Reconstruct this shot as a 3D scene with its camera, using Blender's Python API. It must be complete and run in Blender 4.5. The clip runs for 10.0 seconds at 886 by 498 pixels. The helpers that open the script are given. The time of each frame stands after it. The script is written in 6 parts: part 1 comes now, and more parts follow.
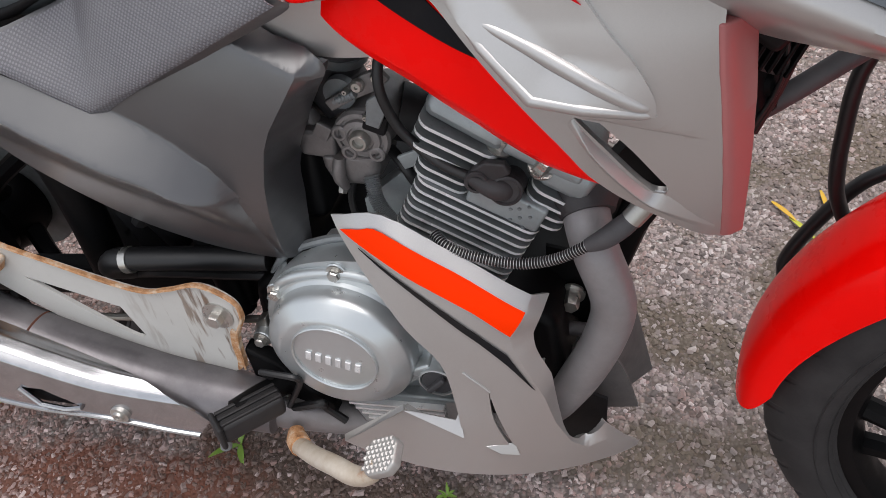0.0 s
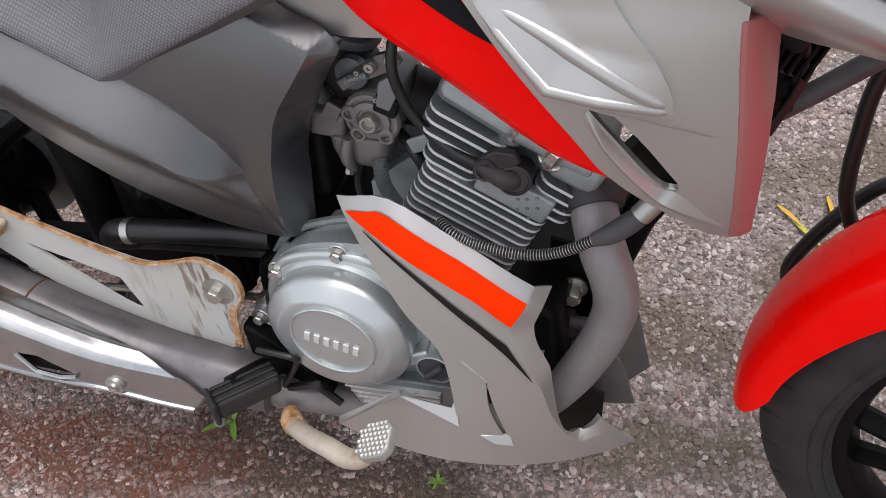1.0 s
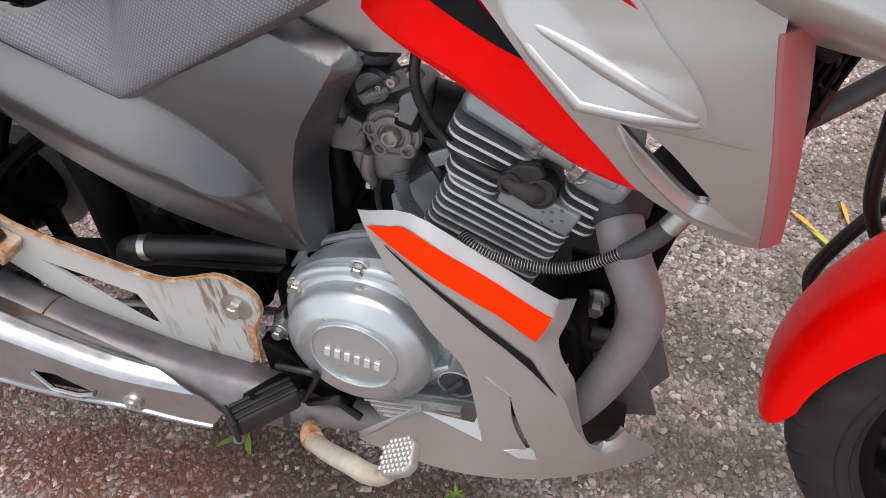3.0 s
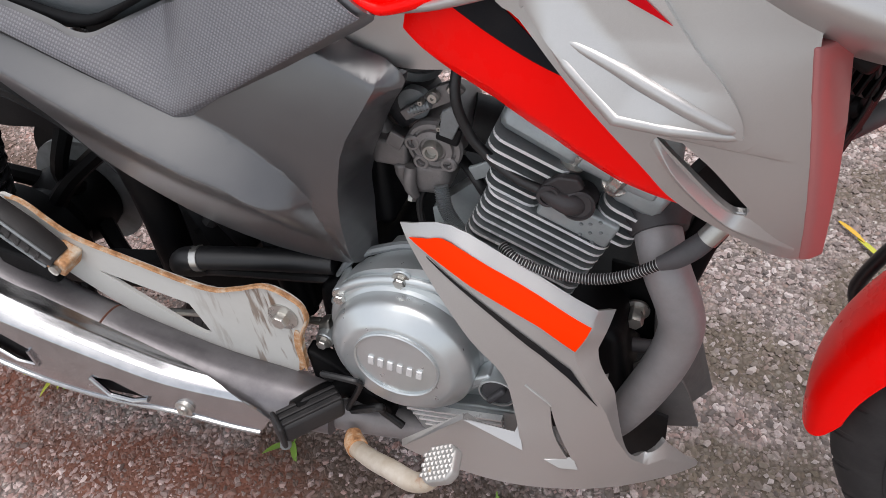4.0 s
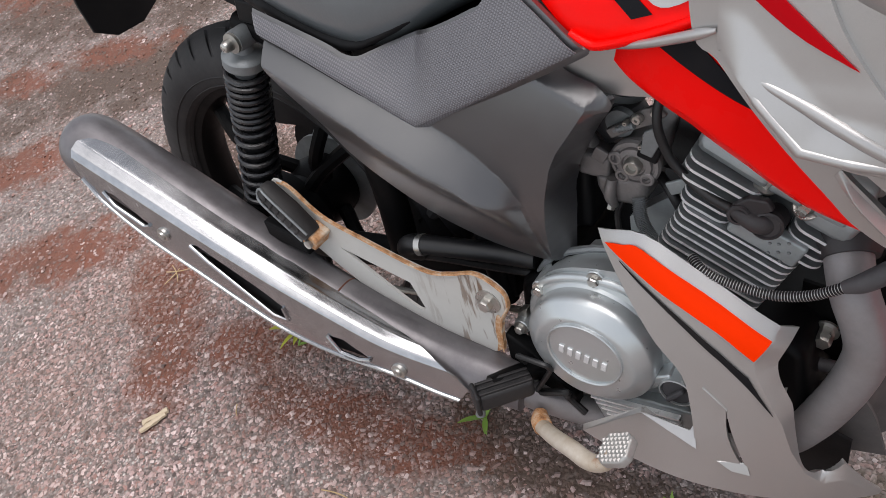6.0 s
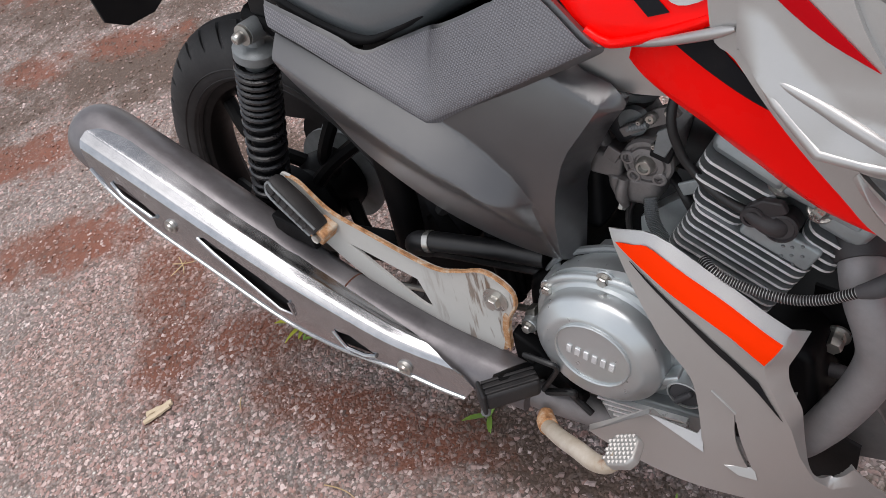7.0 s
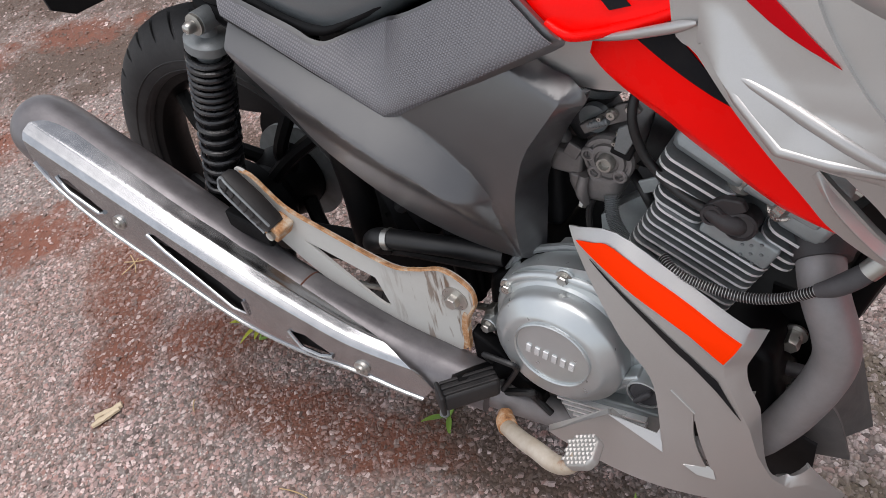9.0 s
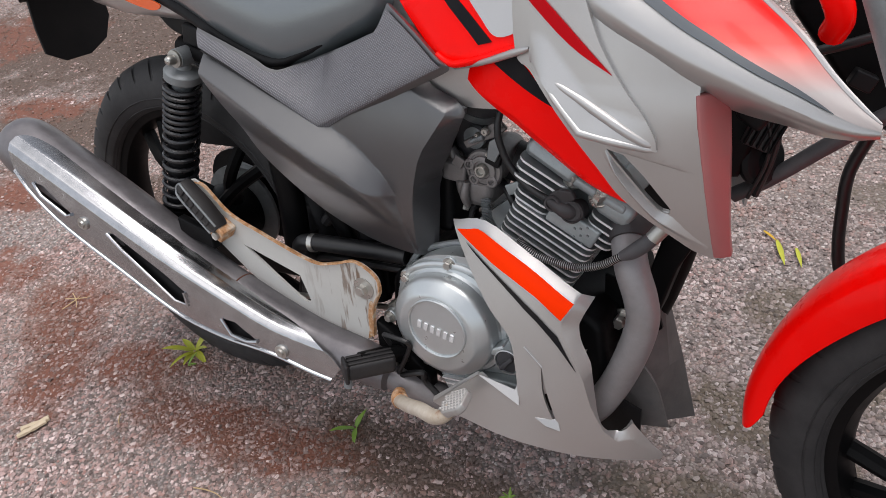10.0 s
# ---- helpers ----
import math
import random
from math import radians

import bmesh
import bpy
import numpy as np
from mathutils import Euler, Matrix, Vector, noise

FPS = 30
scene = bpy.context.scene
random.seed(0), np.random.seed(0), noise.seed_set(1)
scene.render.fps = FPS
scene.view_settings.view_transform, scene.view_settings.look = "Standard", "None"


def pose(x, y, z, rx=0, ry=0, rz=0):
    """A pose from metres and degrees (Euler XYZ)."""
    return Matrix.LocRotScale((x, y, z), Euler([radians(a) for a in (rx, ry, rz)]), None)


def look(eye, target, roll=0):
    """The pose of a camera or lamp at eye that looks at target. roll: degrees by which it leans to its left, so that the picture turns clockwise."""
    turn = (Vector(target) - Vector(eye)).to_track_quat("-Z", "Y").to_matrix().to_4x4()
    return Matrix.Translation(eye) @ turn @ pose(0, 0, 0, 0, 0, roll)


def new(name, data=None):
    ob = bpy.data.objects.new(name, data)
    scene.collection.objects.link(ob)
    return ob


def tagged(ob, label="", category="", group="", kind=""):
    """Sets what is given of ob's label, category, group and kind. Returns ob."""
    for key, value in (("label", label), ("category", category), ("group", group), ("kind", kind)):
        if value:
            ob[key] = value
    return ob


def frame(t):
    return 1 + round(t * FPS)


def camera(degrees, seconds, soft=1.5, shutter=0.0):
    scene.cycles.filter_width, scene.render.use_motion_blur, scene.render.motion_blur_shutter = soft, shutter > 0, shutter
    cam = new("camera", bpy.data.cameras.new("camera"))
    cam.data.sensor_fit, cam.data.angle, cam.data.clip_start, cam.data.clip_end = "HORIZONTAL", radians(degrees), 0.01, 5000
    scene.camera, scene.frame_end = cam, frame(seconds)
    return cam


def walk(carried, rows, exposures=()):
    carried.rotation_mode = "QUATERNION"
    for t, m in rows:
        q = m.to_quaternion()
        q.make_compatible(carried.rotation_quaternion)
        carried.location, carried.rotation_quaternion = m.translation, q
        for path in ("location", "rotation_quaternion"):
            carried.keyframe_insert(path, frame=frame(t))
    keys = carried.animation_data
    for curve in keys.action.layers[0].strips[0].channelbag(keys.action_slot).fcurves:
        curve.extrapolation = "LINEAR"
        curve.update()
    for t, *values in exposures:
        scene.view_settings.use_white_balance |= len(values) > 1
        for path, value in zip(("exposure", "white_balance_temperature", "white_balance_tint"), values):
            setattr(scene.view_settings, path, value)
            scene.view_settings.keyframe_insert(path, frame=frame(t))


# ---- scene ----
cam = camera(61.6, 10.0, soft=0.8)
PATH = [
    (0.0, 0.5202, -0.2370, 0.9543, 37.770, 8.961, 13.498),
    (0.5, 0.5187, -0.2373, 0.9514, 37.567, 7.540, 14.220),
    (1.0, 0.5155, -0.2357, 0.9513, 37.110, 7.174, 15.837),
    (1.5, 0.5130, -0.2356, 0.9541, 37.175, 7.322, 16.041),
    (2.0, 0.5029, -0.2337, 0.9548, 37.388, 7.258, 15.925),
    (3.5, 0.4955, -0.2319, 0.9530, 37.624, 8.110, 15.340),
    (4.0, 0.5011, -0.2390, 0.9639, 38.648, 10.268, 17.339),
    (4.5, 0.5154, -0.2735, 1.0158, 40.116, 14.276, 22.396),
    (5.0, 0.5313, -0.2898, 1.0404, 41.464, 17.897, 27.849),
    (5.5, 0.5416, -0.2860, 1.0348, 41.873, 19.249, 30.484),
    (7.0, 0.5353, -0.2840, 1.0300, 42.113, 18.531, 32.629),
    (7.5, 0.5312, -0.2879, 1.0240, 41.981, 17.810, 32.527),
    (8.0, 0.5311, -0.2813, 1.0221, 41.612, 17.171, 31.938),
    (8.5, 0.5307, -0.2775, 1.0179, 41.505, 16.687, 31.486),
    (9.0, 0.5296, -0.2760, 1.0158, 41.511, 16.216, 30.737),
    (9.5, 0.5775, -0.3050, 1.0065, 42.317, 15.266, 30.962),
    (9.8, 0.6431, -0.3748, 1.0109, 46.888, 12.526, 31.288),
    (10.0, 0.6980, -0.4785, 1.0260, 51.573, 10.085, 29.767),
]
EXPOSE = [(0.0, 0.5), (2.0, 0.63), (3.5, 0.69), (5.0, 0.43), (5.5, 0.39), (7.0, 0.43), (8.5, 0.47), (10.0, 0.4)]
walk(cam, [(t, pose(*p)) for t, *p in PATH], EXPOSE)
SKY, SUN, STEER_DEG = 0.128, 2.3, -10.1

# ---- light ----
sky = bpy.data.worlds.new("overcast_sky")
scene.world = sky
sky.use_nodes = True
wn = sky.node_tree.nodes
tex = wn.new("ShaderNodeTexSky")
tex.sky_type, tex.sun_disc = "NISHITA", False
tex.sun_elevation, tex.sun_rotation = radians(62), radians(200)
tex.air_density, tex.dust_density, tex.ozone_density = 1.0, 1.2, 1.0
soft_sky = wn.new("ShaderNodeHueSaturation")
soft_sky.inputs["Saturation"].default_value = 0.3
sky.node_tree.links.new(tex.outputs[0], soft_sky.inputs["Color"])
sky.node_tree.links.new(soft_sky.outputs[0], wn["Background"].inputs["Color"])
wn["Background"].inputs["Strength"].default_value = SKY

sun = new("sun", bpy.data.lights.new("sun", "SUN"))
sun.data.energy, sun.data.angle, sun.data.color = SUN, radians(50), (1.0, 0.945, 0.93)
sun.matrix_world = look((0.55, 0.35, 2.3), (0.0, 0.0, 0.0))


# ---- materials ----
class Nodes:
    """A node material in the making."""

    def __init__(self, name):
        self.mat = bpy.data.materials.new(name)
        self.mat.use_nodes = True
        self.tree = self.mat.node_tree
        self.bsdf = self.tree.nodes["Principled BSDF"]
        self.co = self.add("ShaderNodeTexCoord").outputs["Object"]

    def add(self, kind, **values):
        n = self.tree.nodes.new(kind)
        for k, v in values.items():
            n.inputs[k].default_value = v
        return n

    def link(self, a, b):
        self.tree.links.new(a, b)

    def noise(self, scale, detail=4.0, rough=0.6, co=None):
        n = self.add("ShaderNodeTexNoise", Scale=scale, Detail=detail, Roughness=rough)
        self.link(co or self.co, n.inputs["Vector"])
        return n.outputs["Fac"]

    def ramp(self, fac, *stops):
        n = self.add("ShaderNodeValToRGB")
        el = n.color_ramp.elements
        while len(el) < len(stops):
            el.new(0.5)
        for e, (p, c) in zip(el, stops):
            e.position, e.color = p, ((c, c, c, 1) if isinstance(c, float) else (*c, 1))
        self.link(fac, n.inputs["Fac"])
        return n.outputs["Color"]

    def mix(self, fac, a, b, mode="MIX"):
        n = self.add("ShaderNodeMix")
        n.data_type, n.blend_type = "RGBA", mode
        for s, v in ((n.inputs[0], fac), (n.inputs[6], a), (n.inputs[7], b)):
            if isinstance(v, (int, float)):
                s.default_value = v
            elif isinstance(v, tuple):
                s.default_value = (*v, 1)
            else:
                self.link(v, s)
        return n.outputs[2]

    def math(self, op, a, b=0.0, c=0.0):
        n = self.add("ShaderNodeMath")
        n.operation = op
        for s, v in zip(n.inputs, (a, b, c)):
            if isinstance(v, (int, float)):
                s.default_value = v
            else:
                self.link(v, s)
        return n.outputs[0]

    def set(self, **values):
        names = dict(color="Base Color", rough="Roughness", metal="Metallic", coat="Coat Weight", coat_rough="Coat Roughness", spec="Specular IOR Level", sheen="Sheen Weight")
        for k, v in values.items():
            s = self.bsdf.inputs[names[k]]
            if isinstance(v, tuple):
                s.default_value = (*v, 1)
            elif isinstance(v, (int, float)):
                s.default_value = v
            else:
                self.link(v, s)
        return self

    def bump(self, height, strength=0.3, distance=0.002):
        n = self.add("ShaderNodeBump", Strength=strength, Distance=distance)
        self.link(height, n.inputs["Height"])
        last = self.bsdf.inputs["Normal"].links
        if last:
            self.link(last[0].from_socket, n.inputs["Normal"])
        self.link(n.outputs[0], self.bsdf.inputs["Normal"])
        return self


def dusty(m, color, amount=0.25, dust=(0.22, 0.17, 0.13), scale=9.0):
    """Lays blotches and specks of dry dust over a colour."""
    blotch = m.ramp(m.noise(scale, 6, 0.65), (0.45, 0.0), (0.75, 1.0))
    speck = m.ramp(m.noise(420, 2, 0.5), (0.62, 0.0), (0.72, 1.0))
    fac = m.math("MULTIPLY", m.math("MAXIMUM", blotch, m.math("MULTIPLY", speck, 0.5)), amount)
    return m.mix(fac, color, dust)


def paint(name, color, metal=0.0, rough=0.28, coat=0.6, dust=0.12, flake=False):
    m = Nodes(name)
    c = m.mix(m.noise(3, 3), tuple(0.92 * v for v in color), color)
    if flake:
        c = m.mix(m.ramp(m.noise(2200, 2), (0.42, 0.0), (0.62, 1.0)), c, tuple(min(1, 1.03 * v) for v in color))
    m.set(color=dusty(m, c, dust), metal=metal, rough=m.ramp(m.noise(14, 5), (0.3, rough - 0.05), (0.8, rough + 0.12)), coat=coat, coat_rough=0.12, spec=0.04 if coat < 0.2 else 0.5)
    m.bump(m.noise(900, 2), 0.012, 0.0004)
    return m.mat


def metal_mat(name, color, rough=0.35, grain=600, dust=0.3, metal=0.9, bump=0.12, dust_color=(0.16, 0.13, 0.11), mottle=0.75):
    m = Nodes(name)
    c = m.mix(m.ramp(m.noise(25, 6, 0.7), (0.3, 0.0), (0.75, 1.0)), tuple(mottle * v for v in color), color)
    m.set(color=dusty(m, c, dust, dust_color, 22), metal=metal, rough=m.ramp(m.noise(40, 6), (0.3, max(rough - 0.08, 0.03)), (0.8, min(rough + 0.15, 1.0))))
    m.bump(m.noise(grain, 3), bump, 0.0006)
    return m.mat


def plastic(name, color, rough=0.5, dust=0.2, grain=1400, bump=0.15, dust_color=(0.2, 0.18, 0.17), spec=0.5, coat=0.0):
    m = Nodes(name)
    c = m.mix(m.noise(6, 5), tuple(0.85 * v for v in color), color)
    m.set(color=dusty(m, c, dust, dust_color, 12), rough=m.ramp(m.noise(30, 5), (0.3, rough - 0.08), (0.8, rough + 0.12)), spec=spec, coat=coat, coat_rough=0.3)
    m.bump(m.noise(grain, 2), bump, 0.0005)
    return m.mat


SILVER = paint("silver_paint", (0.49, 0.48, 0.472), 0.72, 0.34, 0.35, 0.05, True)
RED = paint("red_paint", (1.0, 0.002, 0.001), 0.0, 0.26, 0.19, 0.01)
DARK_RED = paint("dark_red_decal", (0.5, 0.003, 0.008), 0.0, 0.35, 0.05, 0.02)
PINK = paint("faded_red_paint", (0.40, 0.13, 0.13), 0.1, 0.45, 0.2, 0.12, True)
ORANGE = paint("orange_decal", (1.0, 0.035, 0.0), 0.0, 0.45, 0.0, 0.0)
BLACK_DECAL = paint("black_decal", (0.012, 0.012, 0.014), 0.0, 0.4, 0.05, 0.05)
GREY_DECAL = paint("blue_grey_decal", (0.085, 0.1, 0.115), 0.0, 0.35, 0.2, 0.05)
GREY_PANEL = plastic("dark_grey_plastic", (0.032, 0.032, 0.036), 0.36, 0.06, spec=1.0, coat=1.0)
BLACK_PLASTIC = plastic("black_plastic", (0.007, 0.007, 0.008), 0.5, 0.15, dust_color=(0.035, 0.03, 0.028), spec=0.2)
RUBBER = plastic("black_rubber", (0.011, 0.010, 0.011), 0.6, 0.3, 500, 0.3, (0.08, 0.07, 0.065))
HOSE = plastic("black_hose_rubber", (0.010, 0.010, 0.011), 0.45, 0.12, dust_color=(0.07, 0.06, 0.06))
FRAME_BLACK = plastic("black_frame_enamel", (0.003, 0.003, 0.0035), 0.48, 0.08, dust_color=(0.02, 0.016, 0.015), spec=0.12)
COVER_METAL = metal_mat("silver_engine_enamel", (0.56, 0.59, 0.60), 0.34, 700, 0.05, 0.72, 0.04, (0.3, 0.29, 0.27), 0.93)
ALLOY = metal_mat("cast_alloy", (0.36, 0.395, 0.405), 0.42, 420, 0.25, 0.45, 0.3)
DARK_ALLOY = metal_mat("grimy_cast_alloy", (0.28, 0.3, 0.31), 0.5, 300, 0.4, 0.5, 0.4, (0.06, 0.055, 0.05))
FIN_EDGE = metal_mat("machined_alloy", (0.88, 0.89, 0.9), 0.3, 500, 0.25, 0.3, 0.3)
STEEL = metal_mat("zinc_steel", (0.5, 0.49, 0.46), 0.35, 700, 0.3, 0.9, 0.15, (0.2, 0.14, 0.09))
SPRING = plastic("black_spring_enamel", (0.014, 0.014, 0.016), 0.28, 0.2, dust_color=(0.05, 0.047, 0.047), spec=0.7)


def chrome():
    """Plated steel with a faint haze, fine scratches and a few dust specks."""
    m = Nodes("chrome")
    haze = m.noise(35, 5, 0.65)
    c = m.mix(m.ramp(haze, (0.35, 0.0), (0.7, 1.0)), (0.40, 0.405, 0.42), (0.5, 0.5, 0.515))
    m.set(color=dusty(m, c, 0.1, (0.3, 0.28, 0.27), 20), metal=1.0, rough=m.ramp(haze, (0.35, 0.2), (0.8, 0.3)))
    m.bump(m.noise(60, 2), 0.02, 0.002)
    return m.mat


CHROME = chrome()
MUFFLER_MAT = metal_mat("brown_grey_muffler_enamel", (0.175, 0.164, 0.172), 0.36, 300, 0.5, 0.5, 0.12, (0.25, 0.24, 0.245))
HEADER_MAT = metal_mat("matt_grey_exhaust_pipe", (0.29, 0.275, 0.28), 0.5, 300, 0.35, 0.4, 0.2, (0.23, 0.2, 0.19))
RIB_METAL = metal_mat("ribbed_galvanised_steel", (0.44, 0.44, 0.44), 0.35, 900, 0.35, 0.6, 0.2, (0.08, 0.075, 0.07))
CARB_METAL = metal_mat("oily_zinc_casting", (0.25, 0.235, 0.232), 0.42, 420, 0.55, 0.4, 0.4, (0.075, 0.066, 0.064))
BOLT_MAT = metal_mat("bright_bolt_steel", (0.6, 0.59, 0.56), 0.3, 900, 0.25, 0.9, 0.15, (0.22, 0.18, 0.13))


def rusty_white(name="rust_streaked_white_paint"):
    """White paint over steel, worn through to rust in streaks and along the rims."""
    m = Nodes(name)
    sep = m.add("ShaderNodeSeparateXYZ")
    m.link(m.co, sep.inputs[0])
    stretch = m.add("ShaderNodeMapping")
    stretch.inputs["Scale"].default_value = (60, 10, 9)
    stretch.inputs["Rotation"].default_value = (0, radians(-22), 0)
    m.link(m.co, stretch.inputs["Vector"])
    streak = m.ramp(m.noise(1.0, 4, 0.6, stretch.outputs[0]), (0.53, 0.0), (0.6, 1.0))
    near_bolt = m.ramp(sep.outputs["X"], (0.0, 0.0), (0.11, 1.0))
    wear = m.math("MULTIPLY", streak, near_bolt)
    white = m.mix(m.noise(12, 5), (0.5, 0.49, 0.46), (0.62, 0.61, 0.585))
    streaked = m.mix(wear, white, m.mix(m.noise(90, 4), (0.09, 0.085, 0.08), (0.28, 0.16, 0.09)))
    m.set(color=dusty(m, streaked, 0.15), rough=m.ramp(m.noise(50, 4), (0.3, 0.35), (0.8, 0.6)))
    m.bump(wear, 0.2, 0.0006)
    m.bump(m.noise(500, 3), 0.1, 0.0005)
    return m.mat


WHITE_PAINT = rusty_white()


def rust():
    m = Nodes("orange_rust")
    c = m.ramp(m.noise(70, 6, 0.7), (0.3, (0.2, 0.085, 0.035)), (0.48, (0.5, 0.26, 0.12)), (0.62, (0.6, 0.48, 0.36)), (0.8, (0.66, 0.62, 0.56)))
    m.set(color=c, rough=0.75)
    m.bump(m.noise(350, 5), 0.5, 0.001)
    return m.mat


RUST = rust()


def dark_rust():
    m = Nodes("dark_brown_rust")
    m.set(color=m.mix(m.noise(120, 5), (0.05, 0.02, 0.015), (0.16, 0.055, 0.03)), rough=0.8)
    m.bump(m.noise(350, 5), 0.5, 0.001)
    return m.mat


DARK_RUST = dark_rust()


def bare_lever():
    m = Nodes("worn_cream_paint_and_rust")
    c = m.ramp(m.noise(28, 6, 0.65), (0.28, (0.3, 0.13, 0.06)), (0.42, (0.44, 0.37, 0.29)), (0.7, (0.58, 0.53, 0.46)))
    m.set(color=c, rough=0.45, metal=0.2)
    m.bump(m.noise(260, 5), 0.25, 0.0008)
    return m.mat


LEVER_MAT = bare_lever()


def grip_mat():
    """Dark grey plastic with a moulded pattern of small studs."""
    m = Nodes("studded_grey_grip_plastic")
    sep = m.add("ShaderNodeSeparateXYZ")
    m.link(m.co, sep.inputs[0])
    u = m.math("ADD", m.math("MULTIPLY", sep.outputs["X"], 0.94), m.math("MULTIPLY", sep.outputs["Z"], 0.34))
    v = m.math("SUBTRACT", m.math("MULTIPLY", sep.outputs["Z"], 0.94), m.math("MULTIPLY", sep.outputs["X"], 0.34))
    k = 2 * math.pi / 0.0036
    stud = m.math("MULTIPLY", m.math("SINE", m.math("MULTIPLY", u, k)), m.math("SINE", m.math("MULTIPLY", v, k)))
    fine = m.ramp(stud, (0.0, 0.0), (0.45, 1.0))
    base = m.mix(m.math("MULTIPLY", fine, m.ramp(m.noise(14, 5), (0.3, 0.55), (0.7, 1.0))), (0.09, 0.088, 0.098), (0.19, 0.184, 0.203))
    m.set(color=dusty(m, base, 0.25, (0.2, 0.195, 0.2)), rough=0.36, spec=0.8)
    m.bump(fine, 0.45, 0.0012)
    return m.mat


GRIP = grip_mat()


def seat_mat():
    m = Nodes("black_seat_vinyl")
    cell = m.add("ShaderNodeTexVoronoi", Scale=330.0)
    m.link(m.co, cell.inputs["Vector"])
    c = m.mix(m.noise(5, 5), (0.08, 0.096, 0.105), (0.115, 0.137, 0.148))
    m.set(color=dusty(m, c, 0.2, (0.16, 0.17, 0.18)), rough=0.28, spec=1.0, coat=1.0, coat_rough=0.24)
    m.bump(cell.outputs["Distance"], 0.12, 0.0008)
    return m.mat


SEAT_MAT = seat_mat()


def wing_mat():
    """Red at the top fading through pink into silver towards the tip."""
    m = Nodes("red_to_silver_fade_paint")
    sep = m.add("ShaderNodeSeparateXYZ")
    m.link(m.co, sep.inputs[0])
    along = m.math("ADD", m.math("MULTIPLY", sep.outputs["Z"], 1.0), m.math("MULTIPLY", sep.outputs["X"], 0.1))
    fade = m.ramp(m.math("MULTIPLY_ADD", along, 16.0, -11.92), (0.06, (0.5, 0.45, 0.435)), (0.32, (0.66, 0.28, 0.25)), (0.55, (0.88, 0.05, 0.035)), (0.75, (1.0, 0.003, 0.001)))
    m.set(color=dusty(m, fade, 0.03), rough=0.4, coat=0.15, metal=0.05)
    return m.mat


WING_FADE = wing_mat()


def tyre_mat():
    m = Nodes("dusty_tyre_rubber")
    c = m.mix(m.ramp(m.noise(16, 6, 0.7), (0.4, 0.0), (0.75, 1.0)), (0.014, 0.0137, 0.0148), (0.036, 0.034, 0.035))
    m.set(color=c, rough=0.7)
    m.bump(m.noise(300, 4), 0.25, 0.001)
    return m.mat


TYRE_MAT = tyre_mat()


def stone_mat():
    m = Nodes("mixed_aggregate_stone")
    geo = m.add("ShaderNodeNewGeometry")
    r = geo.outputs["Random Per Island"]
    c = m.ramp(r, (0.0, (0.075, 0.058, 0.056)), (0.22, (0.25, 0.183, 0.172)), (0.5, (0.54, 0.395, 0.375)), (0.7, (0.38, 0.205, 0.175)), (0.82, (0.68, 0.525, 0.505)), (1.0, (0.85, 0.71, 0.685)))
    mask = soil_mask(m)
    c = m.mix(m.ramp(m.noise(2.5, 5, 0.7), (0.38, 0.0), (0.68, 0.6)), c, (0.26, 0.168, 0.13))
    c = m.mix(m.ramp(m.noise(11, 6, 0.75), (0.45, 0.0), (0.7, 0.42)), c, (0.25, 0.15, 0.115))
    c = m.mix(m.math("MULTIPLY", soil_mask(m, DARK_GROUND), m.ramp(m.math("FRACT", m.math("MULTIPLY", r, 31.7)), (0.12, 0.25), (0.35, 0.95))), c, m.mix(m.noise(25, 4), (0.075, 0.046, 0.033), (0.15, 0.092, 0.067)))
    grey = m.add("ShaderNodeHueSaturation", Saturation=0.5, Value=0.78)
    m.link(c, grey.inputs["Color"])
    c = m.mix(m.math("MULTIPLY", soil_mask(m, PALE), 0.8), c, grey.outputs[0])
    c = m.mix(m.math("MULTIPLY", soil_mask(m, DAMP), m.ramp(m.math("FRACT", m.math("MULTIPLY", r, 23.3)), (0.2, 0.2), (0.7, 0.8))), c, m.mix(m.noise(30, 4), (0.1, 0.078, 0.05), (0.2, 0.155, 0.105)))
    hid = m.ramp(m.math("FRACT", m.math("MULTIPLY", r, 17.3)), (0.25, 0.12), (0.75, 0.9))
    c = m.mix(m.math("MULTIPLY", mask, hid), c, m.mix(m.noise(60, 4), m.mix(m.ramp(m.noise(4, 3), (0.4, 0.0), (0.6, 1.0)), (0.065, 0.039, 0.031), (0.14, 0.051, 0.033)), (0.28, 0.118, 0.077)))
    c = m.mix(m.ramp(m.noise(200, 3), (0.4, 0.0), (0.8, 0.5)), c, (0.13, 0.11, 0.1))
    m.set(color=c, rough=m.ramp(m.noise(40), (0.3, 0.45), (0.8, 0.8)))
    m.bump(m.noise(700, 3), 0.6, 0.0008)
    return m.mat


# centre x, y, half-length, half-width and turn of each patch of red soil on the gravel
SOIL = [(-0.70, -0.06, 0.17, 0.09, 112), (-0.86, 0.08, 0.20, 0.10, -35), (-0.55, 0.04, 0.15, 0.07, 10), (-0.30, -0.02, 0.20, 0.075, 6), (-0.12, 0.0, 0.15, 0.07, 8),
        (-1.30, 0.06, 0.28, 0.11, 30), (-1.85, 0.27, 0.26, 0.13, 35), (-1.50, 0.42, 0.14, 0.10, 0), (-2.35, 0.62, 0.2, 0.1, 20), (-1.98, 0.85, 0.25, 0.1, 15), (-3.0, 1.3, 0.5, 0.3, 20)]
# greyer stretch beside the front wheel
PALE = [(0.8, 0.5, 0.6, 0.6, 0)]
